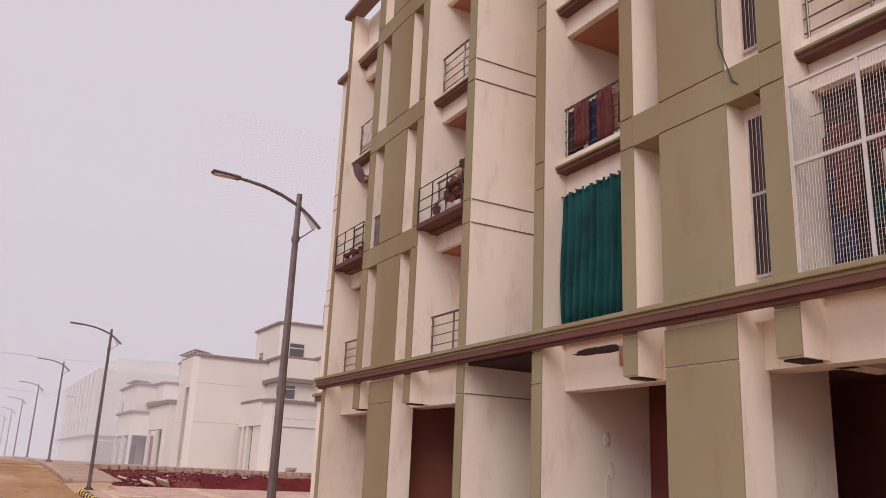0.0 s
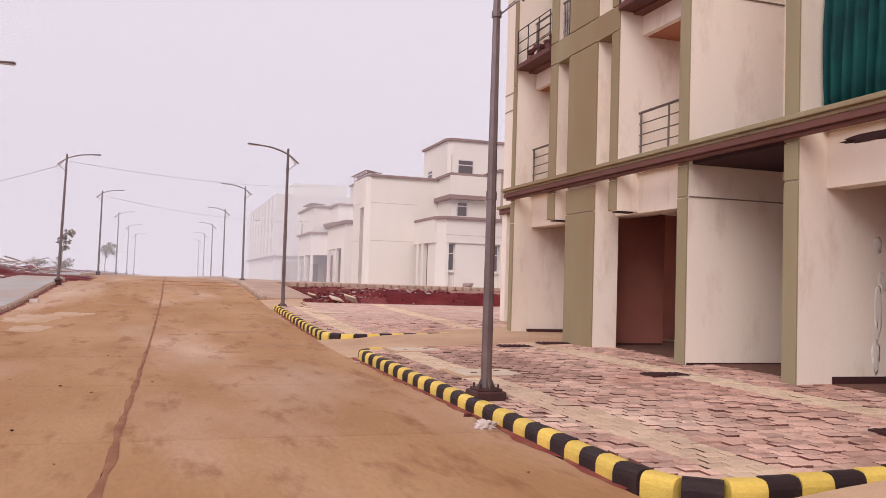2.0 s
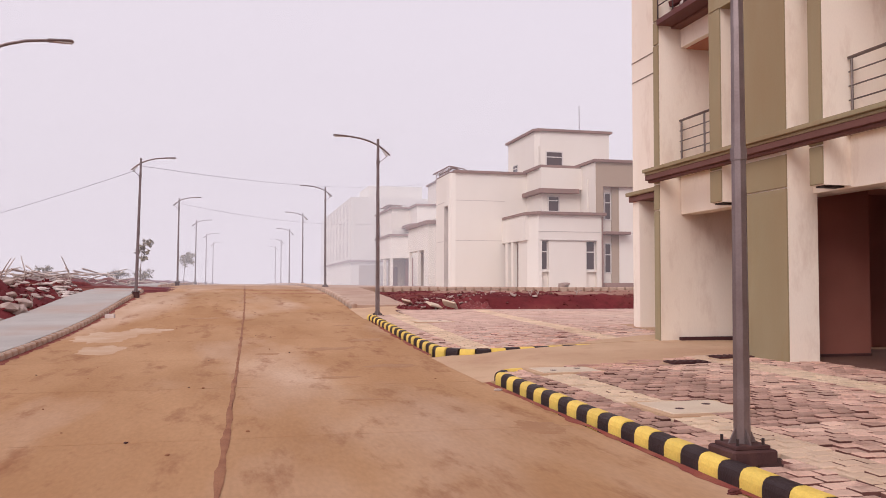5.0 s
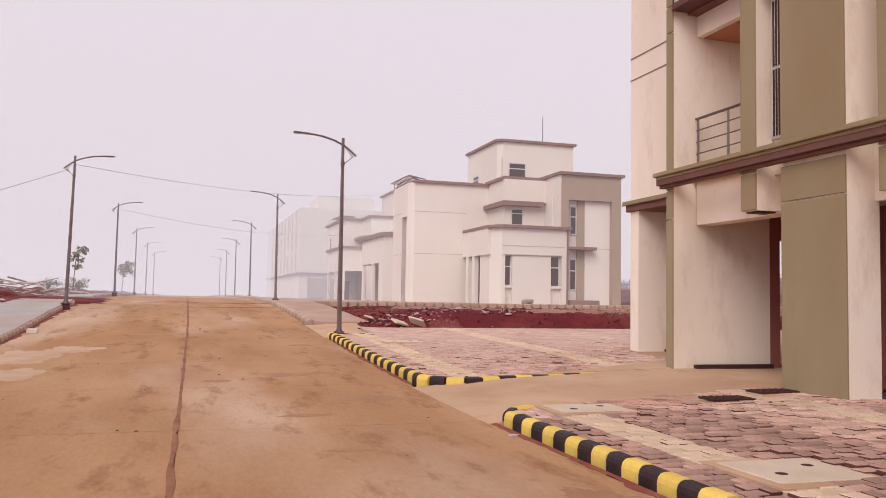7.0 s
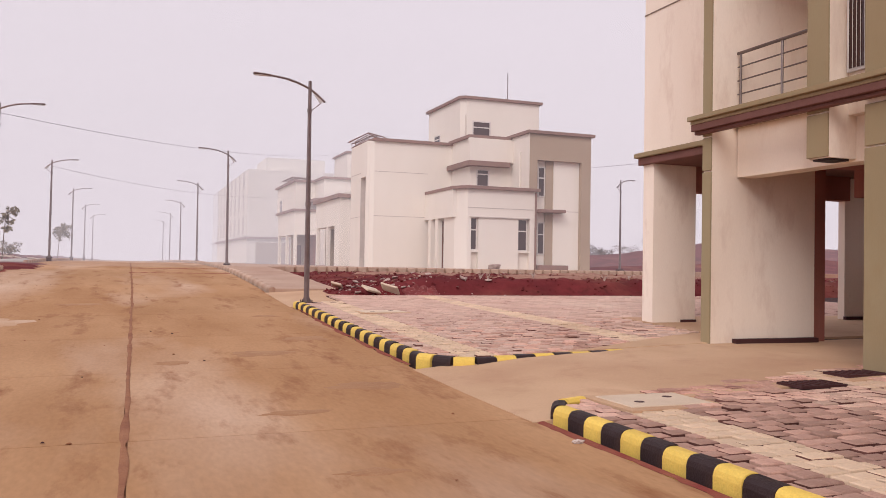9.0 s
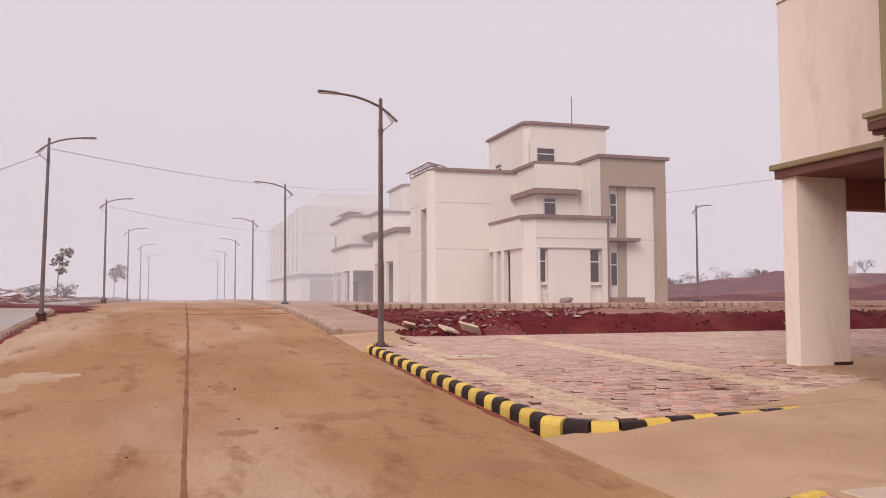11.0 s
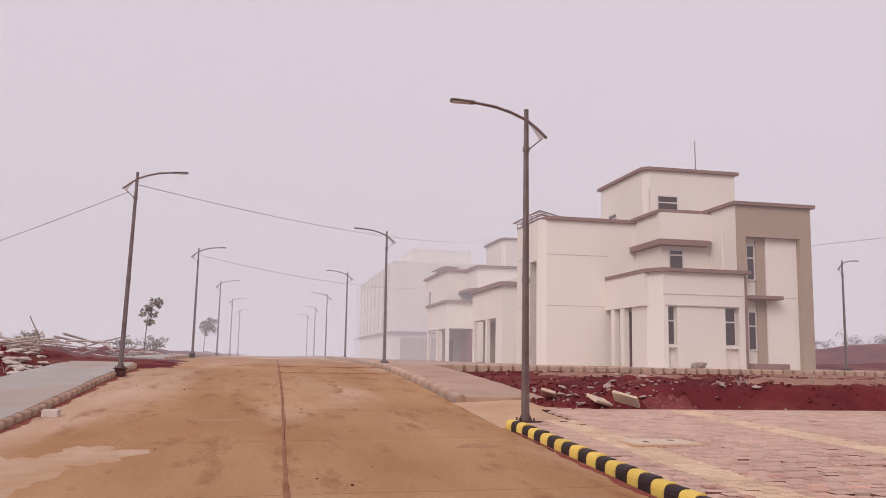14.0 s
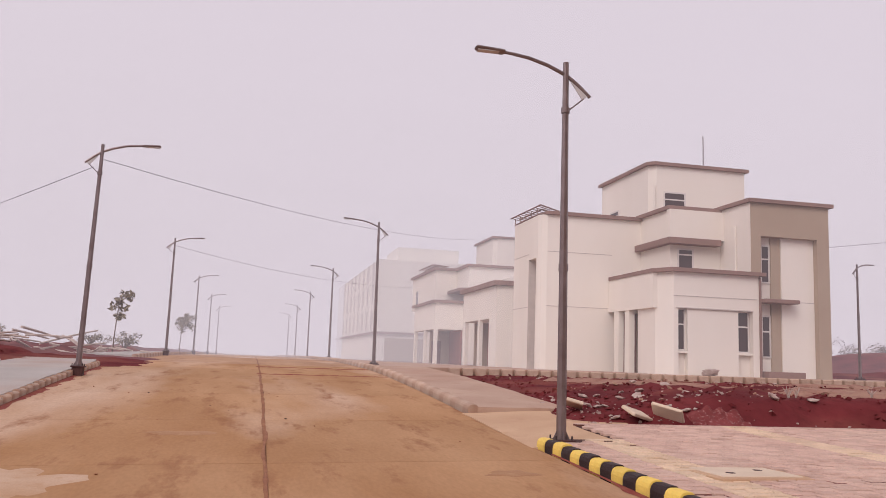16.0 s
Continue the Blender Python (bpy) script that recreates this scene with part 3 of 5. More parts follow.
# cornice at first-floor level, returning round the corner
Y0, Y1 = -14.0, 20.70
part("cornice", boxes(((7.68, Y0, 3.76), (7.9, Y1 + .05, 3.83)), ((7.73, Y0, 3.71), (7.9, Y1 + .03, 3.76)), bevel=.008), M["olive"], bld, "olive top of the cornice")
part("cornice_underside", boxes(((7.74, Y0, 3.61), (7.9, Y1 + .03, 3.71)), ((7.80, Y0, 3.56), (7.9, Y1 + .02, 3.61)), bevel=.008), M["maroon"], bld, "brown moulding darkened for the shade beneath its ledge")
# end wing, set back
part("wing_wall", boxes(((8.97, 20.66, 3.5), (14.6, 23.75, 13.9))), M["cream"], bld)
part("wing_cornice", boxes(((8.84, 20.76, 3.63), (14.8, 23.9, 3.72)), bevel=.012), M["olive"], bld)
part("wing_cornice_underside", boxes(((8.90, 20.77, 3.49), (14.7, 23.84, 3.63)), bevel=.01), M["maroon"], bld, "brown moulding darkened for the shade beneath its ledge")
part("wing_coping", boxes(((8.8, 20.76, 13.9), (14.8, 23.9, 14.05)), bevel=.015), M["coping"], bld)
for z in (6.36, 6.84, 9.45, 9.93):
    part("shadow_line", boxes(((8.955, 20.8, z), (8.975, 23.76, z + .018))), M["groove"], bld)
part("plinth_strip", boxes(((9.6, 23.40, .3), (9.95, 23.77, .56))), M["grate"], bld)
part("wing_pier", boxes(((8.97, 23.42, GZ), (9.93, 23.75, 3.5))), M["cream"], bld)
part("plinth_strip", boxes(((13.82, 23.5, .3), (14.5, 23.575, .58))), M["grate"], bld)
part("wing_pier", boxes(((13.85, 23.58, GZ), (14.6, 23.75, 3.5))), M["cream"], bld)
part("wing_beam", boxes(((9.932, 23.44, 3.0), (13.848, 23.74, 3.5))), M["inner"], bld)
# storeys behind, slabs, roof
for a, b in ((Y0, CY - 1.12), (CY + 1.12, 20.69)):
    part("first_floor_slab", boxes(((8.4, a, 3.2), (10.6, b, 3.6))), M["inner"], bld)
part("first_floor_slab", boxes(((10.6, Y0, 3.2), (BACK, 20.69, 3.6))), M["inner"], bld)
part("rear_block", boxes(((11.0, Y0, 3.6), (BACK, 20.74, 13.9))), M["cream"], bld)
part("roof", boxes(((8.1, Y0, 13.02), (BACK, 20.74, 13.2))), M["cream"], bld)
# near continuation beyond the first unit
part("near_block", boxes(((8.0, Y0, 3.6), (11.0, 3.6, 13.9))), M["cream"], bld)
for y in (3.4, -1, -6, -11):
    part("pier", boxes(((7.93, y, GZ), (9.2, y + .35, 3.5))), M["cream"], bld)
# parking walls, the shade under the building put into their maroon
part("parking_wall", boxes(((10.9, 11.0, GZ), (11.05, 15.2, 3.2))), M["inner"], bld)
# dark bands draw the shade at the wall's top, far edge and foot
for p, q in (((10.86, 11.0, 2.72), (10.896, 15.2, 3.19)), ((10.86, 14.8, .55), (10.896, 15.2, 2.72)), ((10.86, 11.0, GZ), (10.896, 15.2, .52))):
    part("wall_border", boxes((p, q)), M["darkin"], bld, "near-black band for the shade along the parking wall's edges")
# back wall added so that no bright sky shows behind the near bays
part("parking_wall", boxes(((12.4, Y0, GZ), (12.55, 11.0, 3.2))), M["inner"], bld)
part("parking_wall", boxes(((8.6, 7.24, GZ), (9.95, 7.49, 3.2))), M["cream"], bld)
part("parking_wall", boxes(((10.2, 8.4, GZ), (10.35, 11.0, 3.2))), M["deep_shade"], bld)
part("parking_wall", boxes(((10.2, -2, GZ), (10.35, 6.0, 3.2))), M["deep_shade"], bld)
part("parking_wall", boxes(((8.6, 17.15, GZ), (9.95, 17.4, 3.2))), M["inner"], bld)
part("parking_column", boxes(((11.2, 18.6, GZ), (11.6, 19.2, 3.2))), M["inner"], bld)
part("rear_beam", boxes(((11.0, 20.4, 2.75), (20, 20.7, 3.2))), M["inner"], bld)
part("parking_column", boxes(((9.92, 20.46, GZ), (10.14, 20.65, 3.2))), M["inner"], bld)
for x, y in ((17.5, 20.3), (13.4, 15.6), (16.5, 15.6), (19.6, 20.3), (19.6, 15.6), (13.0, 8), (16.5, 8)):
    part("parking_column", boxes(((x, y, GZ), (x + .35, y + .4, 3.2))), M["cream"], bld)
for a, b in (((8.32, 20.34, .2), (9.9, 20.45, .48)), ((8.6, 17.08, .2), (9.9, 17.14, .40))):
    part("plinth_strip", boxes((a, b)), M["grate"], bld)


# railings
def railing(x, y0, y1, z, h=.95, n=5, ret=0.0):
    r = empty("balcony_railing", "steel balcony railing with horizontal bars", "railing", "balcony railings")
    for k in range(n):
        zz = z + .12 + (h - .12) * k / (n - 1)
        pts = [(x, y0, zz), (x, y1, zz)]
        part("rail", tube(pts, .026 if k == n - 1 else .012, 8), M["steel"], r)
    for y in [y0 + .06 + (y1 - y0 - .12) * k / 2 for k in range(3)]:
        part("post", tube([(x, y, z), (x, y, z + h)], .02, 8), M["steel"], r)
    return r


for s in (-1, 1):
    for u0, u1 in ((1.36, 3.33), (6.26, 8.12)):
        for k, z in enumerate(ST[:3]):
            a, b = yr(s, u0, u1)
            if s == -1 and u0 < 2 and k == 0:
                continue
            if s == -1 and u0 > 6 and k == 0:
                continue
            railing(8.36, a + .02, b - .02, z + .10)

# ---- the white house ----
house = empty("white_house", "two-storey white house with brown copings and a tan portal", "house", "white houses")


def block(parent, name, outline, z0, z1, wall, coping=None, over=.16, th=.15):
    part(name, add_prism(bmesh.new(), outline, z0, z1), wall, parent)
    if coping:
        c = Vector((sum(p[0] for p in outline) / len(outline), sum(p[1] for p in outline) / len(outline)))
        out = [(p[0] + over * (1 if p[0] > c.x else -1), p[1] + over * (1 if p[1] > c.y else -1)) for p in outline]
        part(name + "_coping", add_prism(bmesh.new(), out, z1, z1 + th), coping, parent)


W, C = M["white"], M["coping"]
HZ = 1.36


def window(parent, x0, x1, y, z0, z1, axis="y"):
    """A recessed two-light window in a wall that faces -y or -x."""
    def bx(a0, a1, d0, d1, c0, c1):
        return ((a0, y + d0, c0), (a1, y + d1, c1)) if axis == "y" else ((y + d0, a0, c0), (y + d1, a1, c1))
    w = part("window", boxes(bx(x0 - .07, x0, -.03, .06, z0 - .07, z1 + .07), bx(x1, x1 + .07, -.03, .06, z0 - .07, z1 + .07), bx(x0, x1, -.03, .06, z1, z1 + .07), bx(x0, x1, -.03, .06, z0 - .07, z0), bx(x0, x1, -.025, .02, (z0 + z1) / 2 - .03 + .2, (z0 + z1) / 2 + .03 + .2)), M["frame"], parent)
    part("pane", boxes(bx(x0, x1, -.012, -.004, z0, z1)), M["glass"], w)
    return w


# main block with a tall slot in its west wall
block(house, "wall", [(12.3, 53.2), (17.5, 53.2), (17.5, 57.0), (12.3, 57.0)], HZ, 8.15, W)
part("wall_coping", add_prism(bmesh.new(), [(11.96, 53.14), (12.06, 53.04), (17.4, 53.04), (17.4, 57.1), (11.96, 57.1)], 8.15, 8.3), C, house)
part("west_panel", add_prism(bmesh.new(), [(11.72, 53.52), (11.82, 53.3), (12.05, 53.2), (12.3, 53.2), (12.3, 53.72), (11.72, 53.72)], HZ, 8.15), W, house)
part("west_panel", boxes(((11.72, 54.75, HZ), (12.3, 56.9, 8.15)), ((11.72, 53.72, 6.25), (12.3, 54.75, 8.15))), W, house)
# thin plates give the white slot its shade as a taupe colour
part("slot_lining", boxes(((12.27, 53.72, HZ), (12.296, 54.72, 6.25)), ((11.724, 54.72, HZ), (12.27, 54.748, 6.248))), M["hline"], house, "white sides of the tall slot in the taupe of their shade")
# low front block with a porch on its west side
part("wall", add_prism(bmesh.new(), [(15.1, 49.1), (15.5, 48.62), (19.25, 48.62), (19.25, 53.2), (15.1, 53.2)], 3.95, 5.35), W, house)
part("wall", add_prism(bmesh.new(), [(15.1, 49.1), (15.5, 48.62), (19.25, 48.62), (19.25, 53.2), (16.3, 53.2), (16.3, 50.6), (15.1, 50.6)], HZ, 3.95), W, house)
part("wall_front", add_prism(bmesh.new(), [(15.1, 49.1), (15.5, 48.35), (19.25, 48.35), (19.25, 48.62), (15.5, 48.62)], 3.95, 5.35), W, house)
part("wall_front", add_prism(bmesh.new(), [(15.1, 49.1), (15.5, 48.35), (15.7, 48.35), (15.7, 48.62), (15.5, 48.62)], HZ, 3.95), W, house)
part("wall_front", boxes(((16.12, 48.40, HZ), (18.33, 48.62, 3.95))), W, house)
part("wall_front", boxes(((18.95, 48.35, HZ), (19.25, 48.62, 3.95))), W, house)
part("window_sill", boxes(((15.7, 48.42, 2.2), (16.12, 48.62, 2.28))), W, house)
part("window_sill", boxes(((18.33, 48.42, 2.2), (18.95, 48.62, 2.28))), W, house)
part("wall_coping", add_prism(bmesh.new(), [(14.9, 49.0), (15.38, 48.15), (19.45, 48.15), (19.45, 53.1), (14.9, 53.1)], 5.35, 5.5), C, house)
part("porch_roof", boxes(((14.95, 49.0, 3.95), (15.2, 55.6, 5.35)), ((15.1, 53.0, 3.95), (16.5, 55.6, 5.35))), W, house)
for y in (51.15, 52.2):
    part("porch_post", boxes(((14.98, y, HZ), (15.22, y + .45, 3.95))), W, house)
# white porch interior, its shade put into tan and maroon
part("porch_back_wall", boxes(((16.24, 50.61, HZ), (16.298, 53.19, 3.94))), M["tan"], house)
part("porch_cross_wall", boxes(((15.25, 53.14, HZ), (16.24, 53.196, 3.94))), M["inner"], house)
window(house, 15.76, 16.06, 48.61, 2.35, 3.88)
window(house, 18.42, 18.86, 48.61, 2.35, 3.88)
part("lintel_line", boxes(((15.6, 48.32, 3.93), (18.95, 48.345, 3.97))), M["hline"], house)
part("corner_strip", boxes(((19.22, 48.28, HZ), (19.3, 48.345, 5.3))), C, house)
# upper porch block
block(house, "wall", [(16.5, 50.5), (18.9, 50.5), (18.9, 53.2), (16.5, 53.2)], 5.5, 8.25, W, C)
part("balcony_canopy", add_prism(bmesh.new(), [(16.2, 50.0), (18.6, 50.0), (18.6, 53.2), (16.2, 53.2)], 6.75, 7.0), C, house)
window(house, 16.9, 17.5, 50.49, 5.75, 6.55)
part("balcony_front", boxes(((16.35, 50.2, 7.0), (18.88, 50.5, 8.22))), W, house)
# tan portal with recessed bay
part("portal", boxes(((18.88, 48.3, 7.0), (22.46, 53, 8.35)), ((21.9, 48.3, HZ), (22.46, 53, 7.0)), ((18.88, 48.3, 5.5), (19.32, 48.5, 7.0))), M["tan"], house)
part("portal_side", boxes(((18.84, 48.32, 5.5), (18.876, 53, 8.34))), W, house)
part("portal_coping", boxes(((18.72, 48.15, 8.35), (22.62, 53.2, 8.5))), C, house)
part("bay_wall", boxes(((19.26, 48.72, HZ), (21.9, 49.4, 7.0))), W, house)
part("bay_pier", boxes(((20.4, 48.56, HZ), (21.9, 48.72, 7.0))), W, house)
part("bay_strip", boxes(((19.97, 48.62, HZ), (20.4, 48.72, 7.0))), M["tan"], house)
part("entrance_canopy", boxes(((19.3, 48.0, 4.3), (20.85, 48.72, 4.46)), bevel=.02), C, house)
window(house, 19.6, 19.9, 48.71, 5.2, 6.64)
window(house, 19.6, 19.9, 48.71, 2.2, 3.77)
part("entrance_step", boxes(((19.35, 47.95, HZ - .1), (21.0, 48.6, HZ + .24)), bevel=.02), M["coping"], house)
# stair tower on the roof
block(house, "tower", [(17.4, 54.3), (17.7, 54.0), (22.3, 54.0), (22.3, 59.6), (17.4, 59.6)], 8.0, 11.05, W, C)
window(house, 18.1, 19.1, 53.99, 8.75, 9.75)
window(house, 57.5, 58.4, 17.39, 8.6, 9.4, "x")
part("pipe", tube([(17.55, 53.95, 8.2), (17.55, 53.95, 10.1)], .05), W, house)
part("pipe", tube([(18.8, 49.3, 5.5), (18.8, 49.3, 7.5)], .045), W, house)
part("antenna", tube([(20.7, 55, 11.2), (20.7, 55, 13.0)], .025, 6), M["galv"], house)
part("rear_wall", boxes(((17.5, 53.2, HZ), (22.4, 59.8, 8.2))), W, house)
# roof trellis at the west corner
for dz, pts in ((0, [(11.5, 56.9), (11.6, 52.95), (12.9, 54.1)]), (0, [(11.95, 56.9), (12.02, 53.9), (12.9, 54.7)]), (-.3, [(11.72, 56.7), (11.76, 53.5), (12.0, 53.2)])):
    part("trellis_rail", tube([(x, y, 8.5 + dz) for x, y in pts], .035, 4), C, house)
for k in range(10):
    y = 53.2 + k * .4
    part("trellis_bar", tube([(11.55, y, 8.5), (12.4, y + .75, 8.5)], .022, 4), C, house)
    if k % 2:
        part("trellis_post", tube([(11.76, y + .2, 8.15), (11.76, y + .2, 8.5)], .02, 4), C, house)
for z in (4.1, 6.5):
    for p, q in (((12.05, 53.19, z), (15.1, 53.21, z + .03)), ((11.712, 54.76, z), (11.73, 56.89, z + .03))):
        part("joint_line", boxes((p, q)), M["hline"], house)
for p, q in (((15.09, 49.2, 4.4), (15.11, 53, 4.43)), ((15.5, 48.335, 4.4), (19.15, 48.36, 4.43)), ((20.42, 48.552, 4.4), (21.89, 48.57, 4.43))):
    part("joint_line", boxes((p, q)), M["hline"], house)

# ---- the second house ----
house2 = empty("white_house", "two-storey white house with a columned porch behind the first", "house", "white houses")
block(house2, "wall", [(12.0, 60.6), (17, 60.6), (17, 62), (12.0, 62)], HZ, 5.6, W, C)
part("porch_roof", boxes(((12.0, 62.0, 3.9), (14, 67.6, 5.6))), W, house2)
part("porch_coping", boxes(((11.8, 60.4, 5.6), (14, 67.8, 5.85))), C, house2)
for y in (63.9, 67.1):
    part("porch_post", boxes(((12.0, y, HZ), (12.2, y + .4, 3.9))), W, house2)
# porch walls coloured for the shade inside
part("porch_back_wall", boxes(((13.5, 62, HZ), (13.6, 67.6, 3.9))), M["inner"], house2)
part("porch_cross_wall", boxes(((12.7, 67.4, HZ), (13.5, 67.6, 3.9))), M["tan"], house2)
part("wall", boxes(((14.0, 62, HZ), (18, 75.6, 6.5)), ((14.0, 79.0, HZ), (18, 88, 5.6))), W, house2)
# low wing with an open porch
part("low_wall", boxes(((12.0, 75.6, 3.75), (14.0, 83.2, 5.6))), W, house2)
part("low_coping", boxes(((11.8, 75.4, 5.6), (14.0, 83.4, 5.78))), C, house2)
for y in (75.6, 79.0, 82.7):
    part("porch_post", boxes(((12.0, y, HZ), (12.22, y + .4, 3.75))), W, house2)
# shade inside the low wing's porch, likewise given as wall colours
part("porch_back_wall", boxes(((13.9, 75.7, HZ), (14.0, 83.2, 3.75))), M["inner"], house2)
part("porch_cross_wall", boxes(((12.45, 79.1, HZ), (13.9, 79.3, 3.75))), M["tan"], house2)
door2 = part("porch_door", boxes(((12.55, 79.04, HZ), (13.25, 79.098, 3.0))), M["door"], house2)
part("handle", tube([(13.15, 79.0, 2.3), (13.15, 79.0, 2.45)], .015, 6), M["galv"], door2)
# upper storey and its projecting balcony
part("upper_wall", boxes(((12.7, 79.0, 5.6), (18, 88, 8.25))), W, house2)
part("upper_coping", boxes(((12.5, 78.8, 8.25), (18, 88.2, 8.43))), C, house2)
window(house2, 85.4, 86.3, 12.69, 6.0, 7.1, "x")
part("balcony_parapet", boxes(((14.3, 75.5, 6.7), (18, 79.0, 8.25))), W, house2)
part("balcony_coping", boxes(((14.12, 75.3, 8.25), (18, 78.8, 8.43))), C, house2)
part("balcony_canopy", add_prism(bmesh.new(), [(13.6, 75.4), (14.2, 74.8), (18, 74.8), (18, 79.0), (13.6, 79.0)], 6.5, 6.7), C, house2)
part("pipe", tube([(16.2, 75.46, 8.43), (16.2, 75.46, 9.4)], .04, 6), W, house2)
for dz, pts in ((0, [(12.3, 83.4), (12.4, 78.9), (13.8, 79.6)]), (0, [(12.75, 83.4), (12.8, 79.7), (13.8, 80.3)])):
    part("trellis_rail", tube([(x, y, 8.62) for x, y in pts], .04, 4), C, house2)
for k in range(9):
    y = 79.2 + k * .48
    part("trellis_bar", tube([(12.36, y, 8.62), (13.2, y + .7, 8.62)], .025, 4), C, house2)
    part("trellis_post", tube([(12.8, y + .3, 8.3), (12.8, y + .3, 8.62)], .02, 4), C, house2)
block(house2, "tower", [(17.1, 79.3), (17.4, 79.0), (22, 79.0), (22, 84), (17.1, 84)], 8.2, 10.95, W, C)

# ---- far apartment block in the mist ----
block3 = empty("far_apartment_block", "pale apartment block fading into the mist", "building")
part("wall", boxes(((12.6, 108, HZ), (26, 150, 12.3))), W, block3)
part("ledge", boxes(((12.3, 107.7, 4.2), (26, 150, 4.45))), C, block3)
# flat tan panel in place of the open garage's dark interior
part("garage_door", boxes(((13.6, 107.95, HZ), (18, 108.0, 3.8))), M["tan"], block3)
# flat strips whose darker colour stands for the wall's tall recessed openings
for k in range(9):
    for z in (4.6, 7.4, 10.0):
        part("window", boxes(((12.55, 111 + k * 4.2, z + .2), (12.605, 112.2 + k * 4.2, z + 2.3))), M["hline"], block3)
part("roof_room", boxes(((15, 110, 12.3), (22, 118, 14))), W, block3)


# ---- street lamps ----
def street_lamp():
    t = empty("street_lamp", "grey steel street lamp with a curved arm on a dark plinth", "street lamp", "street lamps along the road")
    part("plinth", boxes(((-.19, -.19, -.3), (.19, .19, .05)), bevel=.015), M["plinth"], t, "mud-brown concrete plinth")
    part("base_plate", boxes(((-.15, -.15, .05), (.15, .15, .08)), bevel=.005), M["plinth"], t)
    for a in range(4):
        c, s = math.cos(a * math.pi / 2), math.sin(a * math.pi / 2)
        bm = bmesh.new()
        v = [bm.verts.new(p) for p in ((c * .05 - s * .006, s * .05 + c * .006, .08), (c * .12 - s * .006, s * .12 + c * .006, .08), (c * .05 - s * .006, s * .05 + c * .006, .22), (c * .05 + s * .006, s * .05 - c * .006, .08), (c * .12 + s * .006, s * .12 - c * .006, .08), (c * .05 + s * .006, s * .05 - c * .006, .22))]
        for f in ((0, 1, 2), (5, 4, 3), (0, 3, 4, 1), (1, 4, 5, 2), (2, 5, 3, 0)):
            bm.faces.new([v[i] for i in f])
        part("gusset", bm, M["galv"], t)
        part("bolt", tube([(c * .11 - s * .11, s * .11 + c * .11, .07), (c * .11 - s * .11, s * .11 + c * .11, .13)], .012, 6), M["iron"], t)
    part("pole", tube([(0, 0, .07), (0, 0, 2.4), (0, 0, 5.23)], [.066, .056, .04], 8), M["galv"], t)
    part("collar", tube([(0, 0, 2.3), (0, 0, 2.40)], .065, 8), M["galv"], t)
    arm = [(.36, 0, 4.76), (.18, 0, 4.92), (.0, 0, 5.05), (-.27, 0, 5.165), (-.54, 0, 5.24), (-.8, 0, 5.275), (-.96, 0, 5.285)]
    part("arm", tube(arm, [.026, .028, .028, .027, .026, .024, .022], 8), M["galv"], t)
    bm = bmesh.new()
    add_box(bm, (-.21, -.075, -.022), (.21, .075, .02), .018, Matrix.Translation((-1.1, 0, 5.295)) @ Matrix.Rotation(radians(3), 4, "Y"))
    head = part("lamp_head", bm, M["galv"], t)
    part("lens", boxes(((-1.28, -.055, 5.265), (-.98, .055, 5.275))), M["lampg"], head)
    bm = bmesh.new()
    v = [bm.verts.new(p) for p in ((.06, -.008, 4.98), (.32, -.008, 4.77), (.24, -.008, 4.72), (.06, .008, 4.98), (.32, .008, 4.77), (.24, .008, 4.72))]
    for f in ((0, 2, 1), (3, 4, 5), (0, 1, 4, 3), (1, 2, 5, 4), (2, 0, 3, 5)):
        bm.faces.new([v[i] for i in f])
    part("gusset_plate", bm, M["lampg"], t, "pale triangular plate")
    part("brace", tube([(.05, 0, 4.55), (.27, 0, 4.74)], .012, 6), M["galv"], t)
    part("clamp", tube([(0, 0, 4.5), (0, 0, 4.58)], .06, 8), M["galv"], t)
    return t


lamp = street_lamp()
lamp.matrix_basis = pose(3.71, 11.27, pave_z(3.71, 11.27) + .02)
for x, y in ((3.67, 29.45), (3.96, 48.9), (3.99, 67.0), (4.0, 86), (4.0, 105), (4.0, 124)):
    copy_thing(lamp, pose(x, y, g(3.4, y) + .05, 0, random.uniform(-.5, .5), random.uniform(-3, 3)))
for x, y in ((-4.25, 1.2), (-4.47, 20.8), (-4.2, 39.5), (-4.15, 59), (-4.2, 78.5), (-4.2, 97.5), (-4.2, 117)):
    far_lamp = copy_thing(lamp, pose(x, y, g(ROAD_L, y) + (.14 if y < 50 else .12), random.uniform(-.4, .4), -1.1 if y < 50 else -.3, 180 + random.uniform(-4, 4)) @ Matrix.Diagonal((1, 1, 1.04 if 20 < y < 21 else 1.012, 1)))
    for ch in far_lamp.children:
        if ch.name.startswith("plinth"):
            ch.scale = (.62, .62, 1)
copy_thing(lamp, pose(26.3, 51.4, 1.36, 0, 0, 200))


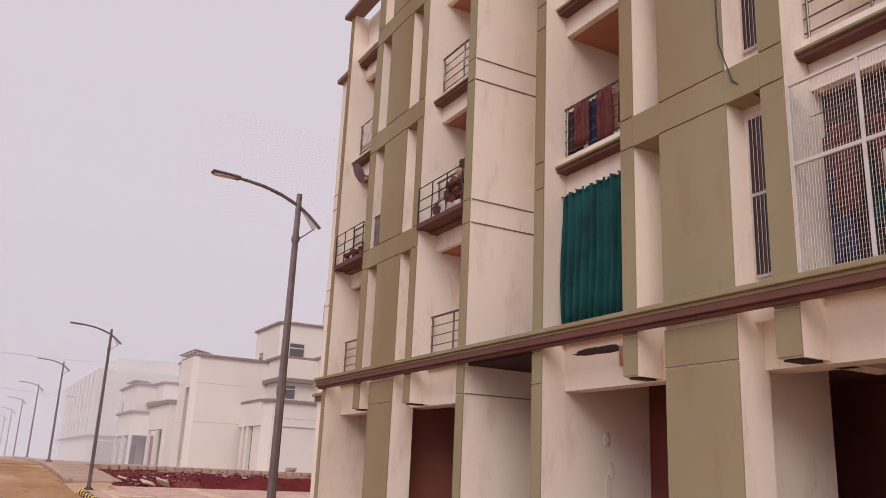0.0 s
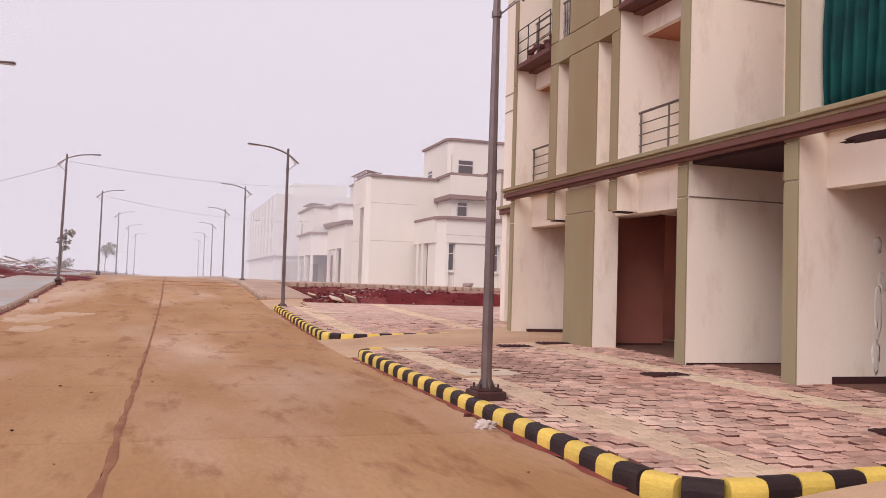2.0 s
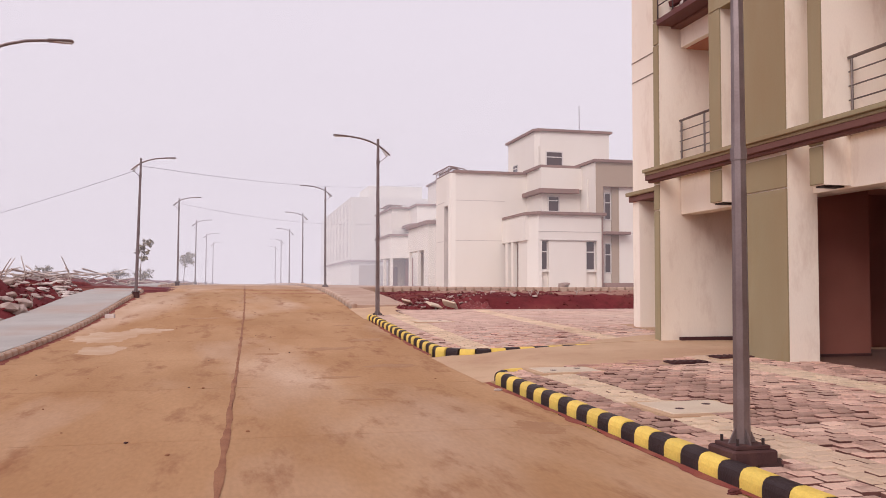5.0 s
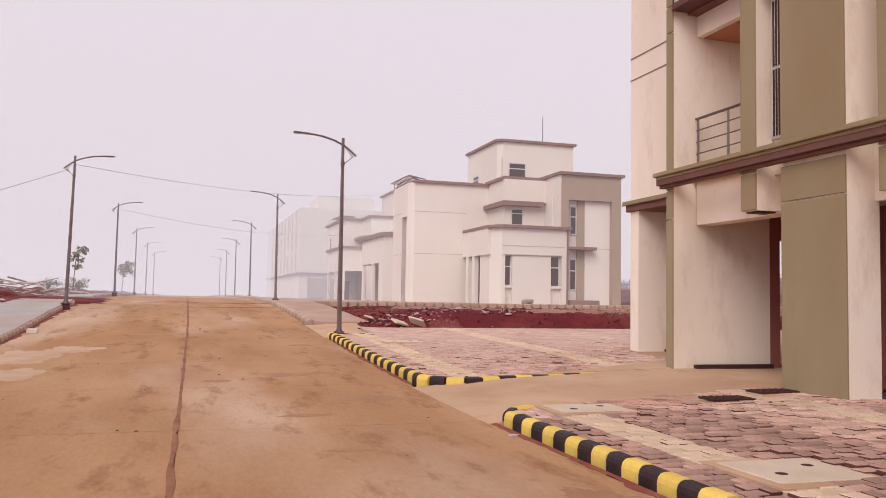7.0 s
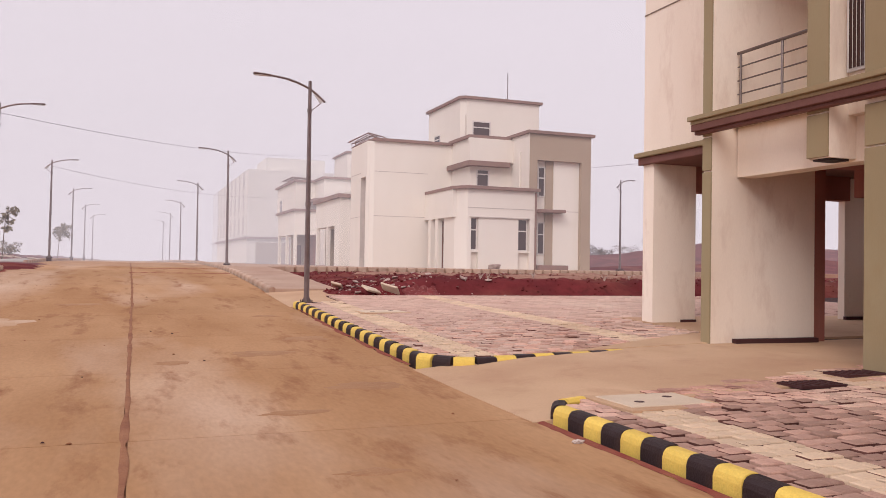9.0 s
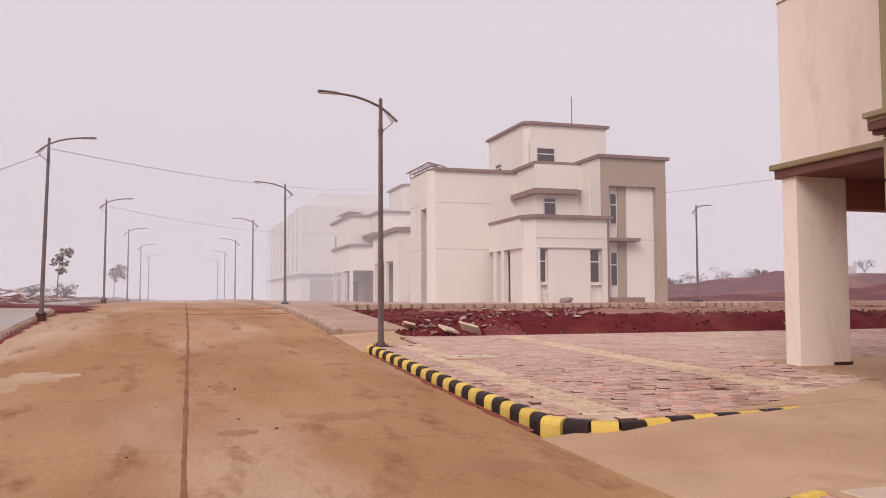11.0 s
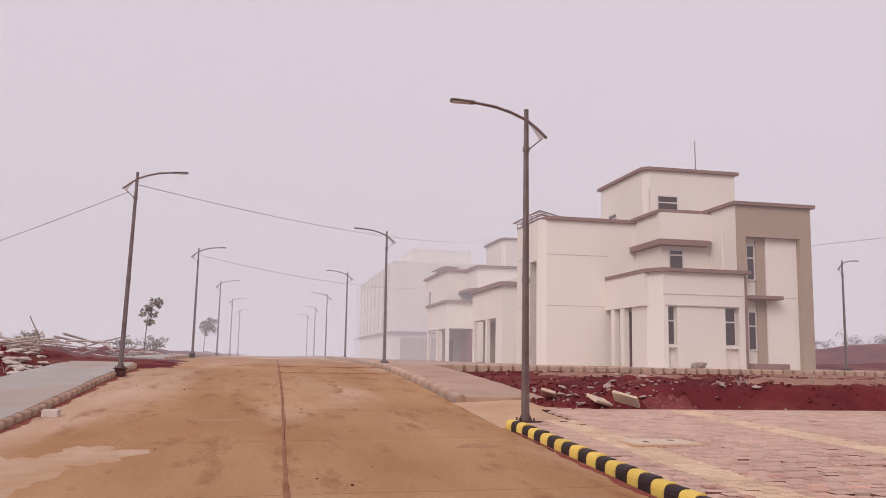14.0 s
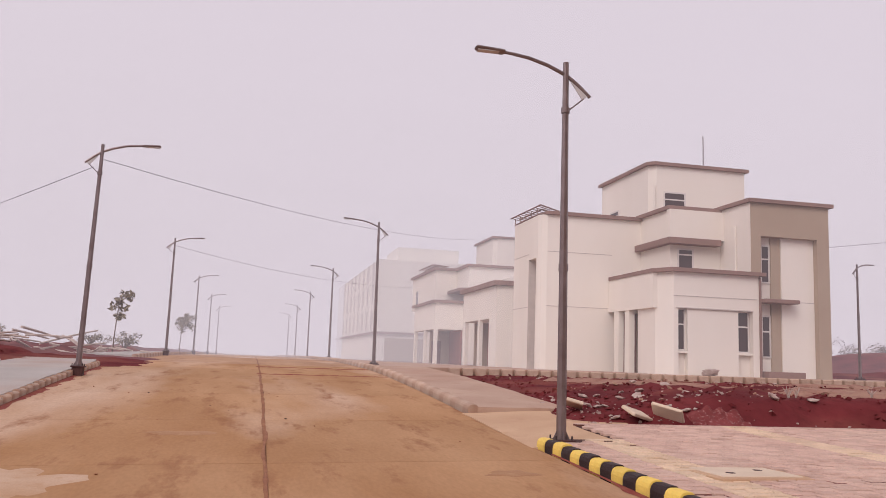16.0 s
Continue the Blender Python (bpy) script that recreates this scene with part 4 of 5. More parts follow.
# ---- glowing sheets for the haze ----
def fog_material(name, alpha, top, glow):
    """See-through glow in the fog's colour that thins out towards its top."""
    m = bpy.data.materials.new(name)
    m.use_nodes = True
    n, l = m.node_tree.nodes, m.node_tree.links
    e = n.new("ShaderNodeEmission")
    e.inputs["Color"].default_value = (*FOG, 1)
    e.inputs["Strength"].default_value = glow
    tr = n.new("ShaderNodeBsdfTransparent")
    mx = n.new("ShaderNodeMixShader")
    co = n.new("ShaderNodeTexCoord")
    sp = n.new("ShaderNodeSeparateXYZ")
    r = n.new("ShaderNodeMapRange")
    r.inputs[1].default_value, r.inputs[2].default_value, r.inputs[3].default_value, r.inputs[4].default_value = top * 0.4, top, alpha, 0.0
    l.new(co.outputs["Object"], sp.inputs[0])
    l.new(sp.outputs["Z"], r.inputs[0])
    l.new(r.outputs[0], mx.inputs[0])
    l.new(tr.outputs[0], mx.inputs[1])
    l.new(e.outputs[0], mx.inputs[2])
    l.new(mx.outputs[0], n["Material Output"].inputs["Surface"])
    return m


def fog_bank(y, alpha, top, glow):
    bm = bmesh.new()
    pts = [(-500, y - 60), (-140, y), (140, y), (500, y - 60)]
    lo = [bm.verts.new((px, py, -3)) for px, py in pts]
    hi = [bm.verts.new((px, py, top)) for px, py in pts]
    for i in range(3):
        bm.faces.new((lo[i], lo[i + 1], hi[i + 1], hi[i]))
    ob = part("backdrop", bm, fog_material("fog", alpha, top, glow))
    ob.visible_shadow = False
    return tagged(ob, "glowing pale grey-mauve sheet standing in for fog", "fog", kind="structure")


# upright sheets, some among the houses, whose glow pales everything behind them
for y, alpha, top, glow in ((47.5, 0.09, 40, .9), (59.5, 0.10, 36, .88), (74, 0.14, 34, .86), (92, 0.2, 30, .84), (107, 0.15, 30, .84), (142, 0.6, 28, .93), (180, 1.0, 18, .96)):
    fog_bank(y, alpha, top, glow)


# ---- things on the balconies ----
def lump(r, sx, sy, sz, seed, n=2):
    """A soft crumpled bundle."""
    bm = bmesh.new()
    bmesh.ops.create_icosphere(bm, subdivisions=n, radius=r)
    for v in bm.verts:
        k = 1 + 0.5 * noise.noise(v.co * (1.3 / r) + Vector((seed * 7.3, seed, 0))) + 0.3 * noise.noise(v.co * (3.2 / r) + Vector((seed, seed * 3.1, 2)))
        v.co = Vector((v.co.x * sx, v.co.y * sy, v.co.z * sz)) * k
    return bm


def hanging(w, h, seed, folds=5, depth=.03, n=16):
    """A hanging cloth in the y-z plane, with folds and a real thickness."""
    bm = bmesh.new()
    rows = 6
    g2 = []
    for side in (-1, 1):
        gr = []
        for i in range(n + 1):
            col = []
            for j in range(rows + 1):
                u, v = i / n, j / rows
                x = depth * (abs(math.sin(u * folds * math.pi + seed + .8 * noise.noise((u * 4, seed, 5)))) ** .6 * 2 - 1) * (.5 + .5 * v) * (1 + .6 * noise.noise((u * 5, seed, 7))) + .4 * depth * noise.noise((u * 6, v * 3, seed)) + side * .004
                z = -h * v * (1 + .02 * noise.noise((u * 3, seed, 1)))
                col.append(bm.verts.new((x, (u - .5) * w, z)))
            gr.append(col)
        g2.append(gr)
        for i in range(n):
            for j in range(rows):
                q = (gr[i][j], gr[i + 1][j], gr[i + 1][j + 1], gr[i][j + 1])
                bm.faces.new(q if side < 0 else q[::-1])
    a, b = g2
    rim = [(i, 0) for i in range(n)] + [(n, j) for j in range(rows)] + [(i, rows) for i in range(n, 0, -1)] + [(0, j) for j in range(rows, 0, -1)]
    for k in range(len(rim)):
        p, q = rim[k], rim[(k + 1) % len(rim)]
        bm.faces.new((a[p[0]][p[1]], b[p[0]][p[1]], b[q[0]][q[1]], a[q[0]][q[1]]))
    return bm


# teal curtain closing the first-floor balcony
ya, yb = yr(-1, 1.36, 3.33)
curtain = empty("curtain", "teal-green pleated curtain closing a balcony", "curtain", at=(8.30, (ya + yb) / 2, 6.27))
part("cloth", hanging(yb - ya - .03, 2.42, 1.3, 11, .13, 150), M["teal"], curtain, smooth=True)
part("rod", tube([(0, ya - (ya + yb) / 2, -.03), (0, yb - (ya + yb) / 2, -.03)], .014, 8), M["steel"], curtain)
for k in range(7):
    bm = bmesh.new()
    bmesh.ops.create_cone(bm, cap_ends=True, segments=10, radius1=.028, radius2=.028, depth=.01, matrix=Matrix.Translation((-.07, (k - 3) * .27, -.06)) @ Matrix.Rotation(radians(90), 4, "Y"))
    part("ring", bm, M["frame"], curtain, "pale eyelet ring")

# clothes over the railing above it
for k in range(6):
    c = [M["cloth_r"], M["cloth_t"], M["cloth_r"], M["cloth_b"], M["cloth_r"], M["iron"]][k]
    ob = part("hanging_cloth", hanging(.40, .65 + .25 * random.random(), k, 4, .04, 16), c, None, smooth=True)
    ob.location = (8.30 + .1 * (k % 2), ya + .25 + k * .3, 7.84)
    tagged(ob, ("dark red" if c is M["cloth_r"] else "faded") + " laundry hanging over the balcony railing", "laundry", "laundry on the balcony")


def junk_balcony(y0, y1, z, rows):
    tray = empty("balcony_cage", "dark iron balcony cage holding stored household goods", "balcony cage", "balcony cages")
    part("tray", boxes(((7.86, y0, z - .14), (8.3, y1, z - .02)), bevel=.01), M["door"], tray)
    for zz in (.25, .5, .8):
        part("rail", tube([(7.88, y0 + .02, z + zz), (7.88, y1 - .02, z + zz)], .012, 6), M["iron"], tray)
    for k in range(4):
        y = y0 + .03 + (y1 - y0 - .06) * k / 3
        part("post", tube([(7.88, y, z - .02), (7.88, y, z + .8)], .014, 6), M["iron"], tray)
    cols = ["cloth_w", "cloth_t", "cloth_r", "door", "cloth_w", "cloth_t", "iron", "door", "cloth_r"]
    for r in range(rows):
        for k in range(5):
            cn = random.choice(cols)
            sz = random.uniform(.11, .2)
            y = y0 + .2 + (y1 - y0 - .4) * (k + random.uniform(-.2, .2)) / 4 
            if k > 4.6 - r * .45:
                continue
            if random.random() < .5:
                bm = bmesh.new()
                w, d, hh = random.uniform(.06, .13), random.uniform(.1, .2), random.uniform(.03, .12)
                add_box(bm, (-w, -d, -hh), (w, d, hh), .012)
                nm, cat = "storage_box", "box"
            else:
                bm = lump(sz, .8, 1.1, .75, r * 5 + k, 3)
                nm, cat = "sack", "sack"
            ob = part(nm, bm, M[cn], None, smooth=nm == "sack")
            ob.matrix_basis = pose(8.12 + .12 * random.random() + .05 * r, y, z + .12 + r * .22, random.uniform(-14, 14), random.uniform(-14, 14), random.uniform(-30, 30))
            tagged(ob, {"cloth_w": "off-white", "cloth_t": "tan", "cloth_r": "dark red", "cloth_b": "dark blue", "iron": "black", "door": "maroon"}[cn] + " stored household " + cat + " piled on the balcony", cat, "goods piled on the balcony")


a, b = yr(1, 1.36, 3.33)
junk_balcony(a + .01, b - .01, 6.84, 9)
a, b = yr(1, 6.26, 8.12)
junk_balcony(a + .01, b - .01, 6.84, 2)
railing(7.95, *yr(1, 5.45, 5.78), 6.86, .75, 4)
# satellite dish under the upper outer balcony
dish = empty("satellite_dish", "grey satellite dish under the upper balcony", "satellite dish", at=(7.98, CY + 7.0, 9.2))
bm = bmesh.new()
bmesh.ops.create_cone(bm, cap_ends=True, segments=20, radius1=.27, radius2=.09, depth=.1, matrix=Matrix.Rotation(radians(60), 4, "Y"))
part("reflector", bm, M["galv"], dish)
part("bracket", tube([(0, 0, 0), (.5, 0, -.2)], .02, 6), M["galv"], dish)
# striped cloth over the far top railing
a, b = yr(1, 6.26, 8.12)
ob = part("hanging_cloth", hanging(1.2, .7, 4, 6, .03, 18), M["cloth_w"], None, smooth=True)
ob.location = (8.3, (a + b) / 2, 10.9)
tagged(ob, "white laundry over the upper balcony railing", "laundry", "laundry on the balcony")

# white mesh grille over the near balcony, with things behind
ya, yb = yr(-1, 6.26, 8.12)
cage = empty("window_grille", "white welded-mesh grille closing a balcony", "grille", at=(7.94, 0, 0))
z0, z1 = 3.87, 6.25
for p, q in (((0, yb - .04, z0), (.04, yb, z1)), ((0, ya, z0), (.04, ya + .04, z1)), ((.003, ya + .04, z1 - .04), (.037, yb - .04, z1)), ((.003, ya + .04, z0), (.037, yb - .04, z0 + .04)), ((.003, ya + .04, z0 + 1.32), (.037, yb - .04, z0 + 1.37)), ((-.003, (ya + yb) / 2 - .02, z0 + .04), (.033, (ya + yb) / 2 + .02, z1 - .04))):
    part("frame_bar", boxes((p, q), bevel=.004), M["mesh"], cage)
bm = bmesh.new()
for k in range(48):
    y = ya + .03 + (yb - ya - .06) * k / 47
    add_tube(bm, [(.02, y, z0), (.02, y, z1)], .0035, 4, False)
for k in range(40):
    z = z0 + .03 + (z1 - z0 - .06) * k / 39
    add_tube(bm, [(.024, ya, z), (.024, yb, z)], .0012, 4, False)
part("wire_mesh", bm, M["mesh"], cage)["kind"] = "stuff"
# added dark sheet, so the balcony behind the mesh looks dim
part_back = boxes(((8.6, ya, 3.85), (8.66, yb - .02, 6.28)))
tagged(part("inner_screen", part_back, M["darkin"]), "dark maroon sheet added for the dim balcony behind the grille", "wall", kind="structure")
for k in range(9):
    cn = ["cloth_r", "cloth_b", "cloth_r", "cloth_w", "cloth_r", "teal", "cloth_r", "cloth_b", "cloth_r"][k]
    ob = part("hanging_cloth", hanging(.3, .7 + .5 * random.random(), k * 2.1, 3, .04, 10), M[cn], None, smooth=True)
    ob.location = (8.3 + .12 * (k % 3), ya + .2 + k * .2, 5.7 - .5 * (k % 2))
    tagged(ob, {"cloth_r": "dark red", "cloth_b": "dark blue", "teal": "green", "cloth_w": "white", "cloth_t": "tan"}[cn] + " laundry drying behind the mesh grille", "laundry", "laundry behind the grille")
ob = part("clothes_line", tube([(8.35, ya, 5.93), (8.35, yb, 5.93)], .006, 6), M["cable"])
tagged(ob, "thin black clothes line across the balcony", "clothes line")
# loose cable down the facade
ob = part("facade_cable", tube([(7.86, 7.0, 14), (7.86, 7.03, 9), (7.86, 6.98, 7.2), (7.88, 6.8, 6.6), (8.0, 6.5, 6.3), (8.16, 6.3, 6.2)], .012, 6), M["cable"])
tagged(ob, "loose black cable hanging down the facade", "cable")
# torn cloth and soot under the cornice, flaked plaster by the entrance
a, b = yr(-1, 1.6, 3.3)
ob = part("hanging_cloth", hanging(.42, .3, 2, 3, .02, 8), M["cloth_t"], None, smooth=True)
ob.location = (8.33, a + .35, 3.5)
tagged(ob, "tattered tan cloth under the cornice", "laundry")
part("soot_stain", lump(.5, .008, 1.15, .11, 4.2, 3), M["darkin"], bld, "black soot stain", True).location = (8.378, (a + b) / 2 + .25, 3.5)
for yy, zz, hh in ((11.0, 2.0, .25), (11.0, 1.1, .8), (11.0, .5, .45), (11.0, 1.5, .3)):
    bm = lump(.5, .13, .01, hh * .9, yy + zz * 3, 3)
    ob = part("flaked_plaster", bm, M["white"], bld, "pale flaked plaster", True)
    ob.location = (9.3 + .06 * math.sin(zz * 9), 10.958, zz + .2)

# dark skirting at the foot of the parking walls
for a, b in (((7.95, 13.41, .2), (10.9, 13.42, .36)), ((8.5, 10.94, .2), (10.2, 10.958, .42)), ((10.17, 8.5, .2), (10.2, 10.9, .4))):
    part("plinth_strip", boxes((a, b)), M["grate"], bld)

# ---- parked car under the building ----
car = empty("car", "dark parked car under the building", "car", at=(16.0, 22.6, .49))


def car_body():
    bm = bmesh.new()
    prof = [(-2.0, .25), (-2.02, .6), (-1.9, .78), (-1.1, .92), (-.55, 1.38), (.6, 1.45), (1.4, 1.05), (1.95, .95), (2.0, .6), (1.98, .25)]
    L = [bm.verts.new((-.82 if z < 1 else -.66, y, z)) for y, z in prof]
    R = [bm.verts.new((.82 if z < 1 else .66, y, z)) for y, z in prof]
    k = len(prof)
    for i in range(k):
        bm.faces.new((L[i], L[(i + 1) % k], R[(i + 1) % k], R[i]))
    bm.faces.new(L[::-1])
    bm.faces.new(R)
    bmesh.ops.recalc_face_normals(bm, faces=bm.faces)
    bmesh.ops.bevel(bm, geom=list(bm.edges), offset=.05, segments=2, affect="EDGES")
    return bm


part("body", car_body(), M["carp"], car, smooth=True)
part("windscreen", boxes(((-.6, -1.12, .95), (.6, -1.06, 1.0))), M["glass"], car)
for sx in (-.6, .6):
    part("headlight", boxes(((sx - .16, -2.03, .62), (sx + .16, -1.94, .76)), bevel=.02), M["lampg"], car, "clear headlight")
part("number_plate", boxes(((-.25, -2.06, .42), (.25, -2.03, .54))), M["frame"], car, "white plate")
part("bumper", boxes(((-.84, -2.06, .28), (.84, -1.95, .5)), bevel=.03), M["galv"], car)
for sx in (-.78, .78):
    for sy in (-1.25, 1.25):
        wh = part("wheel", tube([(sx - .1, sy, .31), (sx + .1, sy, .31)], .31, 20), M["tyre"], car)
        part("rim", tube([(sx - .104, sy, .31), (sx + .104, sy, .31)], .19, 14), M["galv"], wh)


# ---- cables ----
def cable(p, q, sag, r, label):
    p, q = Vector(p), Vector(q)
    pts = [p + (q - p) * (i / 16) - Vector((0, 0, sag * 4 * (i / 16) * (1 - i / 16))) for i in range(17)]
    return tagged(part("overhead_cable", tube(pts, r, 6), M["cable"]), label, "cable", "overhead cables")


cable((-4.2, 40.3, 6.2), (17.1, 79.1, 10.9), .7, .007, "thin black overhead cable slung across the road")
cable((-4.2, 59.3, 6.5), (13.4, 82, 7.2), .6, .008, "thin black overhead cable slung across the road")
cable((-4.4, 40.3, 6.0), (-22, 60, 3.4), .2, .007, "thin black overhead cable running off over the soil")
cable((22.5, 52, 7.0), (48, 40, 11), .4, .008, "thin black overhead cable running from the house")


# ---- plants ----
def leaf_cluster(bm, centre, r, n, size, rnd):
    for _ in range(n):
        d = Vector((rnd.gauss(0, 1), rnd.gauss(0, 1), rnd.gauss(0, .8)))
        c = Vector(centre) + d.normalized() * r * rnd.random() ** .4
        m = Matrix.Translation(c) @ Euler((rnd.uniform(-1, 1), rnd.uniform(-1, 1), rnd.uniform(0, 6.3))).to_matrix().to_4x4()
        s = size * rnd.uniform(.6, 1.2)
        q = [(-s, 0, 0), (-.3 * s, -.4 * s, .1 * s), (.7 * s, -.25 * s, .06 * s), (s, 0, 0), (.7 * s, .25 * s, .06 * s), (-.3 * s, .4 * s, .1 * s)]
        vs = [bm.verts.new(m @ Vector(p)) for p in q]
        bm.faces.new(vs[:4])
        bm.faces.new((vs[0], vs[3], vs[4], vs[5]))
    return bm


def sapling(x, y, z, h, spread, seed, label, clumps=9, leaves=26, size=.11):
    rnd = random.Random(seed)
    t = empty("tree", label, "tree", "young roadside trees", at=(x, y, z))
    lean = rnd.uniform(.04, .12)
    trunk = [(lean * h * s * s, .03 * h * math.sin(s * 3), h * s) for s in (0, .25, .5, .75, .92)]
    part("trunk", tube(trunk, [.035, .028, .022, .016, .009], 7), M["bark"], t)
    crown = bmesh.new()
    for k in range(clumps):
        s = rnd.uniform(.55, 1.0)
        base = Vector((lean * h * s * s, 0, h * s * .92))
        a = rnd.uniform(0, 6.28)
        tip = base + Vector((math.cos(a) * spread * rnd.uniform(.3, 1), math.sin(a) * spread * rnd.uniform(.3, 1), rnd.uniform(.05, .3) * spread))
        part("limb", tube([base, (base + tip) / 2 + Vector((0, 0, .04)), tip], [.012, .009, .005], 5), M["bark"], t)
        leaf_cluster(crown, tip, spread * .38, leaves, size, rnd)
    part("crown", crown, M["leaf"], t)
    return t


def scrub(x, y, z, h, w, seed, label="dry brown scrub bush on the red soil", material="scrub"):
    rnd = random.Random(seed)
    t = empty("bush", label, "bush", "scrub on the waste ground", at=(x, y, z))
    stems, crown = bmesh.new(), bmesh.new()
    for k in range(7):
        a = rnd.uniform(0, 6.28)
        tip = Vector((math.cos(a) * w * rnd.uniform(.2, 1), math.sin(a) * w * rnd.uniform(.2, 1), h * rnd.uniform(.5, 1)))
        add_tube(stems, [(0, 0, -.05), tip * .5 + Vector((0, 0, .1 * h)), tip], [.03, .02, .008], 5)
        leaf_cluster(crown, tip * .92, w * .35, 26, .08 + .02 * h, rnd)
    part("stems", stems, M["bark"], t)
    part("foliage", crown, M[material], t)
    return t


sapling(-6.0, 56, soil_z(-6, 56), 2.85, .52, 3, "slender young tree with a small leafy crown", 9, 22, .13)
sapling(-5.1, 78, soil_z(-6.6, 78), 2.7, .7, 5, "young roadside tree with a pale rounded crown", 12, 26, .14)
for k, (x, y, h, w) in enumerate(((-13, 64, .9, .7), (-9, 68, .5, .6), (-7.5, 70, .6, .7), (-16, 74, .8, 1.0), (-11, 84, .9, 1.2), (-8, 75, .9, .7), (-19, 58, .6, .8), (-24, 80, 1.2, 1.4))):
    scrub(x, y, soil_z(x, y), h, w, 20 + k, "dull green scrub bush on the waste ground", "leaf")
for k, (x, y, h, w) in enumerate(((40, 76, .8, .8), (44, 78, 1.2, 1.2), (48, 79, 2.0, 1.4), (51, 78, 1.5, 1.0), (55, 80, .7, 1.0), (33, 74, .8, .9), (37, 70, .5, .7), (42, 66, .4, .6), (50, 66, .5, .7))):
    scrub(x, y, soil_z(x, y) - .05, h, w, 40 + k)
br = random.Random(31)
for k in range(18):
    x, y = br.uniform(34, 62), br.uniform(75, 81)
    scrub(x, y, soil_z(x, y) - .05, br.uniform(.5, 1.5), br.uniform(.7, 1.4), 80 + k)


def dry_weed(x, y, h, seed):
    """A tuft of bare dry stalks."""
    r = random.Random(seed)
    bm = bmesh.new()
    for _ in range(14):
        a, l = r.uniform(0, 6.28), h * r.uniform(.5, 1)
        add_tube(bm, [(0, 0, -.03), (math.cos(a) * l * .15, math.sin(a) * l * .15, l * .5), (math.cos(a) * l * r.uniform(.2, .7), math.sin(a) * l * r.uniform(.2, .7), l)], [.008, .006, .003], 4)
    ob = part("weed", bm, M["timber"])
    ob.location = (x, y, soil_z(x, y))
    tagged(ob, "tuft of pale dry stalks on the red bank", "weed", "dry weeds on the bank")


wr = random.Random(17)
for k in range(16):
    dry_weed(wr.uniform(8.5, 27), wr.uniform(31.3, 33.5), wr.uniform(.12, .32), 500 + k)
for k in range(8):
    dry_weed(wr.uniform(-9, -6.7), wr.uniform(30, 46), wr.uniform(.2, .5), 540 + k)
for k in range(4):
    dry_weed(wr.uniform(44, 52), wr.uniform(76, 79), wr.uniform(1.4, 2.4), 560 + k)


# ---- rubble and litter ----
def rubble(x, y, z, s, seed, rx=0, ry=0, rz=0, flat=.35, material="rock", label="broken grey concrete lump on the red soil"):
    bm = bmesh.new()
    bmesh.ops.create_icosphere(bm, subdivisions=1, radius=s)
    for v in bm.verts:
        v.co *= 1 + .4 * noise.noise(v.co * 3 / s + Vector((seed, 0, 0)))
        v.co.z *= flat
    ob = part("rubble", bm, M[material])
    ob.matrix_basis = pose(x, y, z, rx, ry, rz)
    return tagged(ob, label, "rubble", "rubble on the soil")


rnd = random.Random(8)
for k in range(30):
    x, y = rnd.uniform(4.6, 9.5), rnd.uniform(31.3, 35.5)
    rubble(x, y, soil_z(x, y) + .03, rnd.uniform(.05, .14), k, rnd.uniform(-25, 25), rnd.uniform(-25, 25), rnd.uniform(0, 360))
for k in range(60):
    x, y = rnd.uniform(8, 30), rnd.uniform(32.0, 46.0)
    rubble(x, y, soil_z(x, y) + .02, rnd.uniform(.05, .16), 60 + k, rnd.uniform(-25, 25), 0, rnd.uniform(0, 360))
for k in range(90):
    x, y = rnd.uniform(-11, -6.6), rnd.uniform(26, 46)
    rubble(x, y, soil_z(x, y) + .03, rnd.uniform(.07, .24), 130 + k, rnd.uniform(-25, 25), 0, rnd.uniform(0, 360))
for k, (x, y, rz, tilt) in enumerate(((5.9, 31.8, 30, 25), (6.4, 31.7, -50, -45), (5.2, 32.8, 70, 15))):
    ob = part("broken_slab", boxes(((-.27, -.15, -.03), (.27, .15, .03)), bevel=.012), M["slab"])
    ob.matrix_basis = pose(x, y, soil_z(x, y) + .14, tilt, 12, rz)
    tagged(ob, "pale broken concrete slab tipped on the soil", "slab", "broken slabs")
ob = part("boulder", lump(.27, 1.3, .8, .6, 3.1, 2), M["rock"])
ob.location = (16.8, 47.95, 1.47)
tagged(ob, "grey boulder against the house wall", "boulder")
bm = sheet(6.75, 7.7, 31.25, 31.75, lambda x, y: soil_z(x, y) + .03 + .10 * abs(noise.noise((x * 4, y * 4, 1))) + .04 * noise.noise((x * 9, y * 9, 5)), 30, 22, 0, .08)
ob = part("crumpled_cloth", bm, M["check"], smooth=True)
tagged(ob, "red checked cloth crumpled on the mud", "cloth")
for k in range(22):
    x, y = rnd.uniform(-9.0, -6.6), rnd.uniform(38, 45.5)
    ob = part("sack", lump(rnd.uniform(.08, .2), 1.7, 1, .5, k * 3.3, 3), M["cloth_w"], smooth=True)
    ob.location = (x, y, soil_z(x, y) + .08)
    tagged(ob, "torn white plastic sack lying on red soil", "sack", "sacks on the soil")
for k in range(26):
    x, y = rnd.uniform(-7.7, -6.65), rnd.uniform(24, 36)
    rubble(x, y, soil_z(x, y) + .06, rnd.uniform(.14, .34), 300 + k, rnd.uniform(-25, 25), rnd.uniform(-20, 20), rnd.uniform(0, 360), .55)


